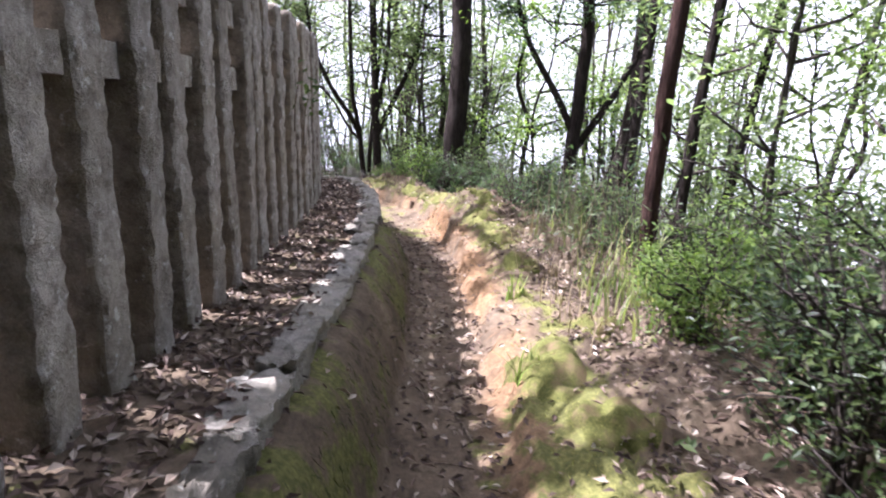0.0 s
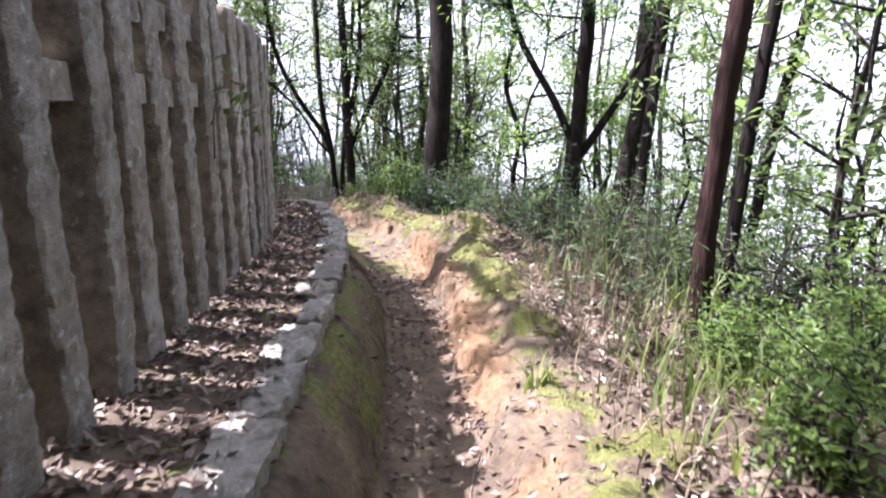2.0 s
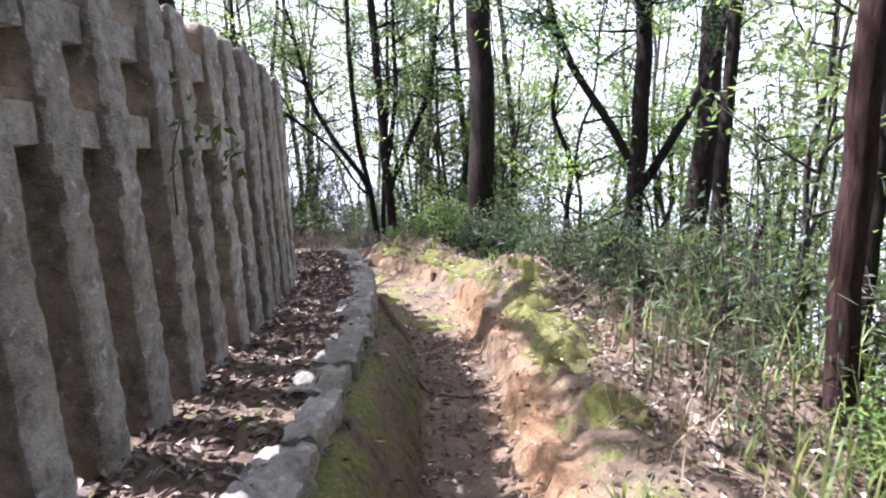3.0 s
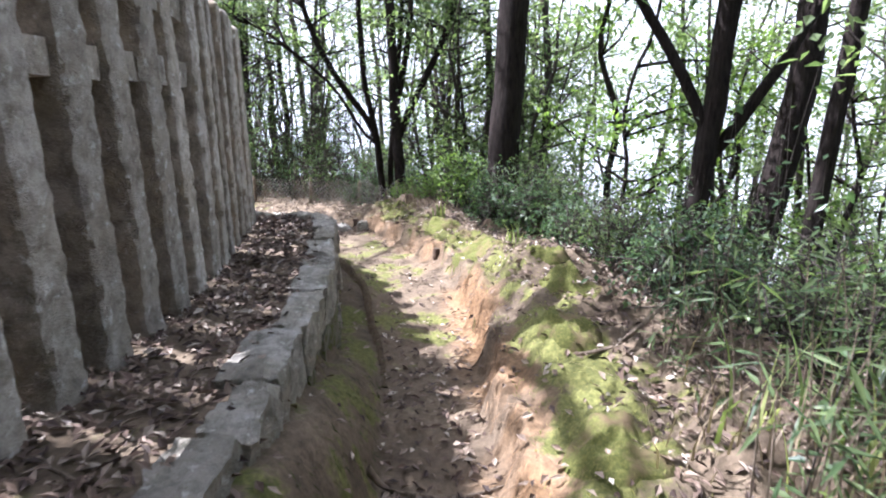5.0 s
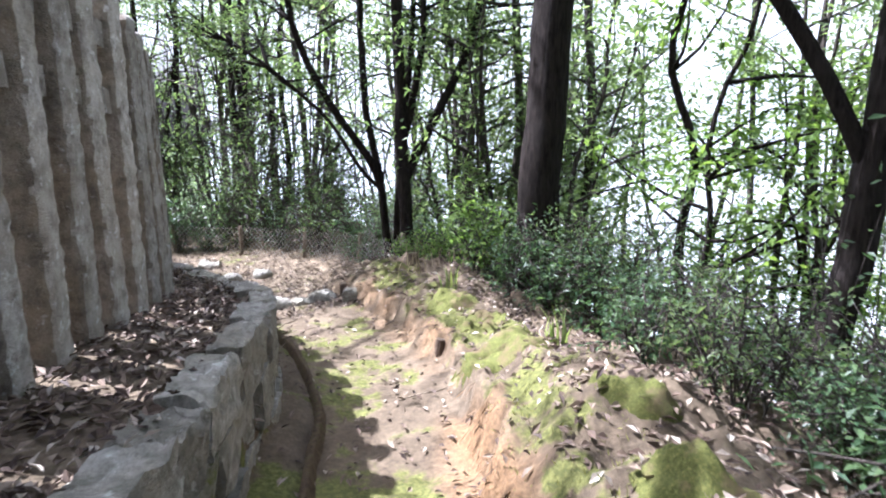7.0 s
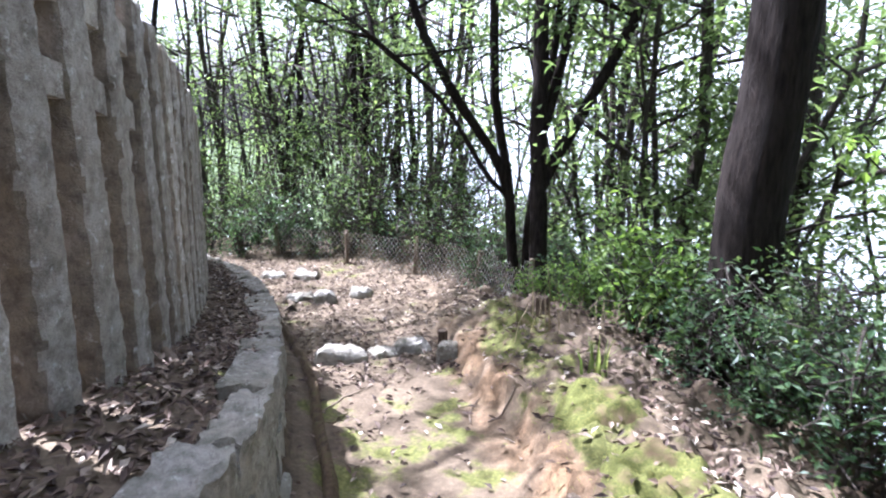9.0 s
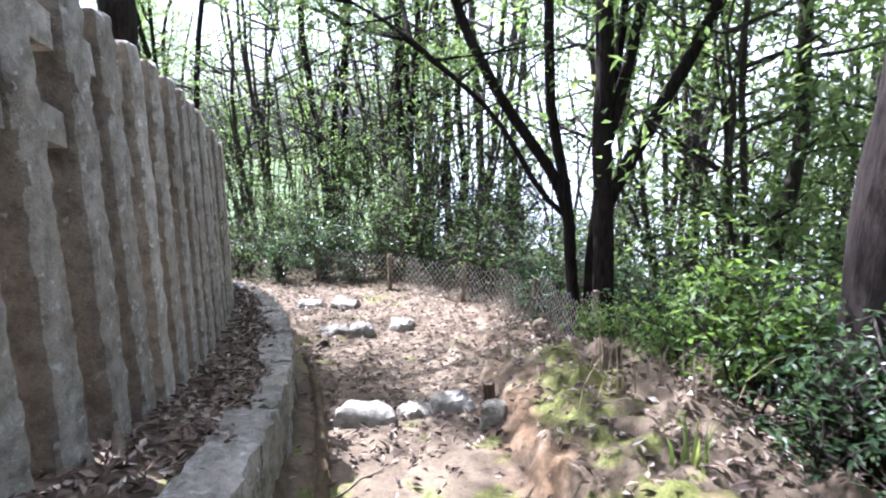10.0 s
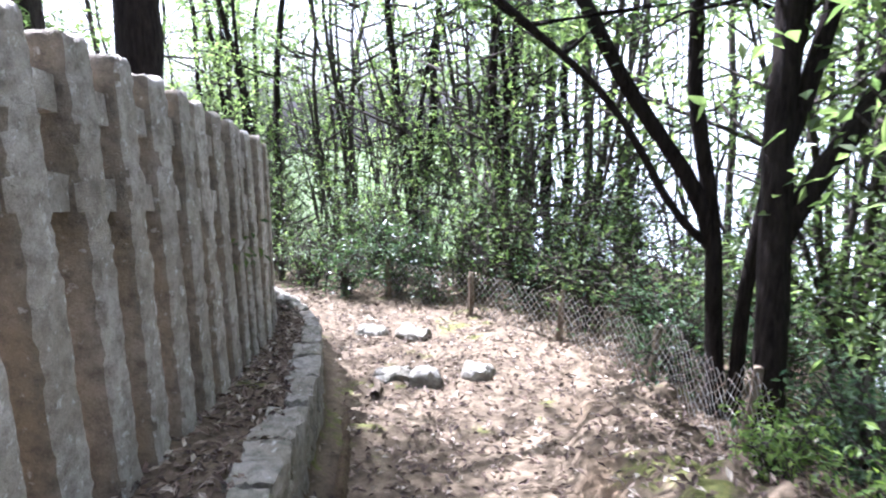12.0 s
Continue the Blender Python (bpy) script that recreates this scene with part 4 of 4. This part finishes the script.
# ---- cut stakes beside the path ----
M_STAKE = bark_material("weathered_stake", (0.05, 0.034, 0.024), (0.15, 0.11, 0.08))


def stub(x, y, radius, height, seed, label):
    """A short sawn post with a flat ringed top and a ragged foot."""
    rng = np.random.default_rng(seed)
    n = 14
    a = np.linspace(0, 2 * np.pi, n, endpoint=False)
    wav = 1 + rng.uniform(-0.08, 0.08, n)
    vs, fs = [], []
    for k, (z, r) in enumerate(((-0.12, 1.08), (0.0, 1.05), (height * 0.5, 1.0), (height * 0.93, 0.97), (height, 0.88))):
        rr = radius * r * wav * (1 + rng.uniform(-0.03, 0.03, n))
        vs += [(p * math.cos(b), p * math.sin(b), z) for p, b in zip(rr, a)]
        if k:
            fs += [((k - 1) * n + i, (k - 1) * n + (i + 1) % n, k * n + (i + 1) % n, k * n + i) for i in range(n)]
    fs.append(tuple(4 * n + i for i in range(n)))
    me = mesh_of("stake", vs, fs, M_STAKE)
    me.materials.append(M_TWIG)
    me.polygons[len(fs) - 1].material_index = 1
    ob = new("cut_stake", me)
    ob.matrix_basis = pose(x, y, ground_point(x, y), rng.uniform(-5, 5), rng.uniform(-5, 5), seed * 40)
    tagged(ob, label, "stake", "cut stakes")


stub(-1.70, 11.15, 0.034, 0.13, 1, "short dark weathered stake standing in fallen leaves")
stub(-1.03, 11.2, 0.045, 0.13, 2, "sawn stake with a pale top beside the path")
stub(-0.5, 9.25, 0.032, 0.08, 3, "short brown stump in the moss")


# ---- clay kerb along the gutter ----
def build_kerb():
    s = np.arange(6.5, 13.0, 0.05)
    rng = np.random.default_rng(9)
    vs, fs = [], []
    for i, a in enumerate(s):
        d = float(foot(a)) + 0.02 + 0.02 * noise.noise(Vector((a * 2.0, 0, 3)))
        top = 0.06 * min(1, (a - 6.5) / 0.6, (13.05 - a) / 0.6) * (1 + 0.9 * noise.noise(Vector((a * 3.1, 5, 0))))
        z = float(path_z(a))
        for dd, zz in ((-0.05, -0.12), (-0.012, top), (0.018, top + 0.004), (0.055, -0.1)):
            x, y, t = at_edge(a, d + dd + rng.uniform(-0.006, 0.006))
            vs.append((x, y, z + zz + rng.uniform(-0.008, 0.008)))
        if i:
            b = 4 * i
            fs += [(b - 4 + k, b - 3 + k, b + 1 + k, b + k) for k in range(3)]
    fs += [(0, 1, 2, 3), tuple(len(vs) - 4 + k for k in (3, 2, 1, 0))]
    tagged(new("clay_kerb", mesh_of("clay_kerb", vs, fs, M_KERB, True)), "thin crumbling brown clay kerb along the wall's gutter", "kerb", kind="structure")


def kerb_material():
    m, nt, b = material("mossy_clay", 0.95, 0.1)
    co = object_coord(nt)
    n = noise_tex(nt, 22.0, 6, co, 0.7)
    col = ramp(nt, n, [(0.35, (0.03, 0.022, 0.014)), (0.52, (0.075, 0.052, 0.03)), (0.7, (0.055, 0.056, 0.02))])
    nt.links.new(col, b.inputs["Base Color"])
    bump(nt, b, n, 1.0, 0.03)
    return m


M_KERB = kerb_material()
build_kerb()


# ---- wire fence at the clearing's edge ----
def build_wire_fence():
    line = spline([(-1.3, 12.35), (-1.75, 13.0), (-2.25, 13.5), (-3.0, 14.0), (-3.93, 14.35), (-5.0, 14.5), (-6.2, 14.6)], 0.05)
    gz = ground_height(line[:, 0], line[:, 1]) - 0.02
    s = np.arange(len(line)) * 0.05
    h = 0.45
    fence = thing("wire_fence", "low rusty chain-link fence along the drop", "wire fence")
    pieces = []
    for sign in (1, -1):
        for a in np.arange(-h, s[-1] + h, 0.075):
            u = np.linspace(0, h, 7)
            q = a + sign * u
            ok = (q > 0) & (q < s[-1])
            if ok.sum() < 2:
                continue
            q, u = q[ok], u[ok]
            p = np.stack([np.interp(q, s, line[:, 0]), np.interp(q, s, line[:, 1]), np.interp(q, s, gz) + u], 1)
            pieces.append(tube_arrays(p, [0.0022, 0.0022], 4))
    v, q = joined(pieces)
    part("wire_mesh", mesh_np("wire_mesh", v, q, M_WIRE), fence, "rusted diamond wire mesh")
    for a in np.arange(0.3, s[-1], 1.15):
        x, y, z = np.interp(a, s, line[:, 0]), np.interp(a, s, line[:, 1]), np.interp(a, s, gz)
        part("post", rough_block(0.055, 0.055, 0.62, a * 5, (3, 3, 6), 0.008, 0.05, 0.3, 8.0, M_TWIG), fence, "pale grey wooden stake", pose(x, y, z - 0.15, 2, 3, a * 40))


build_wire_fence()


# ---- fallen leaves and twigs ----
def scatter(name, label, n, s_range, d_range, seed, length, width, keep, lift=0.006):
    rng = np.random.default_rng(seed)
    s = rng.uniform(*s_range, n)
    d = rng.uniform(*d_range, n)
    ok = keep(s, d, rng)
    s, d = s[ok], d[ok]
    xy = np.array([at_edge(a, b)[:2] for a, b in zip(s, d)])
    z = ground_height(xy[:, 0], xy[:, 1]) + rng.uniform(0.002, lift * 4, len(xy))
    v, t = leaf_arrays(np.column_stack([xy, z]), rng, length, width, -0.08, 0.6, 0.34)
    me = mesh_np(name, v, t, M_LITTER)
    tagged(new(name, me), label, "fallen leaves", kind="stuff")


def on_shelf(s, d, rng):
    return rng.uniform(0, 1, len(s)) < np.interp(d, [-1.4, -0.6, -0.3, -0.14, 0], [0.6, 0.9, 1, 0.8, 0.15])


def on_path(s, d, rng):
    clear = (s > 7.2) & (s < 10.3) & (d < path_right(s))
    return rng.uniform(0, 1, len(s)) < np.where(d < foot(s), 0.12, np.where(clear, 0.2, np.where((d > path_right(s)) & (d < path_right(s) + 0.5), 0.25, 0.85)))


scatter("shelf_leaves", "dry brown fallen leaves below the stone fence", 26000, (-0.5, 17), (-1.3, 0), 401, 0.052, 0.023, on_shelf)
scatter("path_leaves", "dry brown fallen leaves on the trodden path", 24000, (0.5, 17), (0, 2.6), 402, 0.05, 0.022, on_path)
scatter("slope_leaves", "dry brown fallen leaves under the shrubs", 16000, (0.5, 17), (1.1, 4.5), 403, 0.055, 0.025, lambda s, d, r: d > path_right(s) + 0.1)


# ---- fallen sticks ----
def stick(x, y, length, turn, radius, seed, label, name="fallen_stick", lift=0.0):
    rng = np.random.default_rng(seed)
    n = 7
    u = np.linspace(-0.5, 0.5, n) * length
    c, s = math.cos(radians(turn)), math.sin(radians(turn))
    px, py = x + u * c + np.cumsum(rng.normal(0, 0.02, n)), y + u * s + np.cumsum(rng.normal(0, 0.02, n))
    pz = ground_height(px, py) + radius * 0.6 + np.linspace(0, lift, n)
    v, q = tube_arrays(spline(np.stack([px, py, pz], 1), 0.08), [radius, radius * 0.8, radius * 0.35], 6, 0.1, rng)
    ob = new(name, mesh_np(name, v, q, M_TWIG, True))
    tagged(ob, label, "stick", "fallen sticks")


stick(0.95, 6.5, 1.2, 35, 0.011, 501, "bare crooked fallen branch lying under the shrubs", "fallen_branch", 0.35)
stick(0.1, 2.75, 0.7, 100, 0.008, 502, "thin dark root lying along the path", "root")
stick(0.2, 3.2, 0.8, 80, 0.007, 503, "thin dark root lying along the path", "root")
stick(-0.1, 5.6, 0.5, 5, 0.013, 504, "dark stick lying across the path")
stick(-2.35, 9.35, 0.75, 140, 0.022, 505, "dead stick leaning at the fence foot", lift=0.08)
stick(-1.0, 11.5, 0.7, 130, 0.018, 506, "pale dead stick lying beside the moss")
stick(-3.95, 12.5, 0.42, 150, 0.04, 507, "short dark log lying on the path")
for i in range(34):
    s, d = bush.uniform(1, 15), bush.choice((bush.uniform(-0.6, -0.1), bush.uniform(0.3, 1.6)))
    x, y, a = at_edge(s, d)
    stick(x, y, bush.uniform(0.15, 0.45), bush.uniform(0, 180), bush.uniform(0.003, 0.007), 520 + i, "thin brown twig lying on fallen leaves", "twig")


# ---- ivy on the fence ----
def ivy(q, h, seed, n):
    rng = np.random.default_rng(seed)
    x, y, a = fence_at(q)
    nx, ny = math.sin(a), -math.cos(a)
    base = np.array([x + nx * 0.1, y + ny * 0.1, fence_base(x, y) + h])
    line = spline([base + [0, 0, -0.3], base + [0.01, 0, -0.1], base + [nx * 0.03, ny * 0.03 + 0.08, 0.06]], 0.04)
    sprig = thing("ivy_sprig", "small green ivy sprig clinging to a stone post", "ivy")
    v, t = tube_arrays(line, [0.005, 0.002], 5)
    part("stem", mesh_np("stem", v, t, M_TWIG, True), sprig)
    pts = line[rng.integers(len(line) // 2, len(line), n)] + rng.normal(0, 0.045, (n, 3)) + np.array([nx, ny, 0]) * 0.03
    v, t = leaf_arrays(pts, rng, 0.06, 0.035)
    part("foliage", mesh_np("foliage", v, t, M_LEAF, False), sprig)


ivy(7.75, 0.95, 601, 22)
ivy(8.1, 0.85, 602, 16)
ivy(15.6, 0.75, 603, 18)


# ---- moss cushions along the bank ----
def moss_material():
    m, nt, b = material("moss_cushion", 0.95, 0.1)
    co = object_coord(nt)
    n1, n2 = noise_tex(nt, 9.0, 5, co), noise_tex(nt, 90.0, 5, co, 0.7)
    col = ramp(nt, n2, [(0.25, (0.03, 0.034, 0.011)), (0.55, (0.09, 0.094, 0.026)), (0.8, (0.2, 0.185, 0.06))])
    col = mix(nt, ramp(nt, n1, [(0.5, grey(0)), (0.68, grey(1))]), col, (0.12, 0.085, 0.05))
    nt.links.new(col, b.inputs["Base Color"])
    bump(nt, b, mix(nt, 0.5, n2, noise_tex(nt, 300.0, 2, co)), 0.8, 0.014)
    return m


M_MOSS = moss_material()


def moss_cushion(x, y, sx, sy, sz, turn, seed):
    """A low uneven dome that follows the earth below it."""
    rings, n = 13, 30
    c, e = math.cos(radians(turn)), math.sin(radians(turn))
    base = ground_point(x, y)
    px, py, dome = [], [], []
    for k in range(rings):
        r = k / (rings - 1)
        for i in range(n):
            a = 2 * math.pi * i / n
            q = Vector((math.cos(a) * r * 1.6 + seed * 2.1, math.sin(a) * r * 1.6, seed))
            w = r * (1 + 0.35 * noise.noise(q * 0.9))
            u, v = math.cos(a) * w * sx * 0.55, math.sin(a) * w * sy * 0.55
            px.append(u * c - v * e)
            py.append(u * e + v * c)
            dome.append(max(0.0, 1 - r ** 2.4) * sz * (0.62 + 0.4 * noise.noise(q * 1.7) + 0.2 * noise.noise(q * 4.5)) - 0.03 * r ** 6)
    z = ground_height(np.array(px) + x, np.array(py) + y) - base + np.array(dome)
    k, i = np.meshgrid(np.arange(rings - 1), np.arange(n), indexing="ij")
    j = (i + 1) % n
    quads = np.stack([k * n + i, (k + 1) * n + i, (k + 1) * n + j, k * n + j], -1).reshape(-1, 4)
    ob = new("moss_cushion", mesh_np("moss_cushion", np.stack([px, py, z], 1), quads, M_MOSS, True))
    ob.matrix_basis = pose(x, y, base)
    tagged(ob, "olive green moss cushion over the earth bank", "moss", "moss cushions")


for i, (x, y, sx, sy, sz, turn) in enumerate([(0.52, 2.75, 0.34, 0.6, 0.3, 15), (0.85, 3.35, 0.42, 0.34, 0.22, 0), (0.42, 6.4, 0.3, 0.42, 0.3, 20), (0.5, 7.05, 0.32, 0.42, 0.3, 5), (0.42, 7.6, 0.3, 0.34, 0.22, 30),
                                              (-0.5, 9.85, 0.5, 0.42, 0.24, 40), (-1.09, 10.9, 0.28, 0.24, 0.2, 20), (-0.1, 8.8, 0.6, 0.5, 0.2, 10), (0.62, 4.75, 0.3, 0.36, 0.16, 0), (0.5, 5.5, 0.32, 0.4, 0.2, 10),
                                              (0.72, 2.2, 0.3, 0.4, 0.2, 60), (-0.25, 9.4, 0.5, 0.4, 0.18, 70)]):
    moss_cushion(x, y, sx, sy, sz * 0.32, turn, i * 5 + 2)


# ---- moss fringe on the wall's foot, roots hanging from the clay edge ----
def strands(name, label, category, n, s_range, across, seed, length, width, mat, hang):
    """Many short blades: across(s) gives the band, hang how far they point down."""
    rng = np.random.default_rng(seed)
    s = rng.uniform(*s_range, n)
    lo, hi = across(s)
    d = lo + (hi - lo) * rng.uniform(0, 1, n)
    xy = np.array([at_edge(a, b)[:2] for a, b in zip(s, d)])
    z = ground_height(xy[:, 0], xy[:, 1])
    v, t = leaf_arrays(np.column_stack([xy, z]), rng, length, width, hang, 0.8, 0.1)
    tagged(new(name, mesh_np(name, v, t, mat)), label, category, kind="stuff")


M_MOSS_BLADE = leaf_material("moss_blade", (0.028, 0.033, 0.012), (0.085, 0.088, 0.03), 0.2, 0.8, 1.0)
M_MOSS_SHOOT = leaf_material("moss_shoot", (0.07, 0.075, 0.02), (0.22, 0.21, 0.065), 0.3, 0.8, 1.3)
M_ROOT = leaf_material("root_fibre", (0.05, 0.03, 0.018), (0.22, 0.14, 0.075), 0.1, 0.8, 1.0)
strands("moss_fringe", "short dark moss and grass on the wall's foot", "moss", 13000, (0.3, 7.5), lambda s: (0 * s, foot(s) + 0.02), 701, 0.045, 0.0035, M_MOSS_BLADE, 1.1)
strands("bank_moss", "short bright moss shoots on the bank", "moss", 3500, (1.5, 10.5), lambda s: (path_right(s) + 0.1, path_right(s) + 0.6), 702, 0.025, 0.005, M_MOSS_SHOOT, -0.7)
strands("root_fringe", "thin brown roots hanging from the clay edge", "roots", 2600, (2.5, 9.5), lambda s: (path_right(s) - 0.02, path_right(s) + 0.12), 703, 0.10, 0.005, M_ROOT, 0.9)
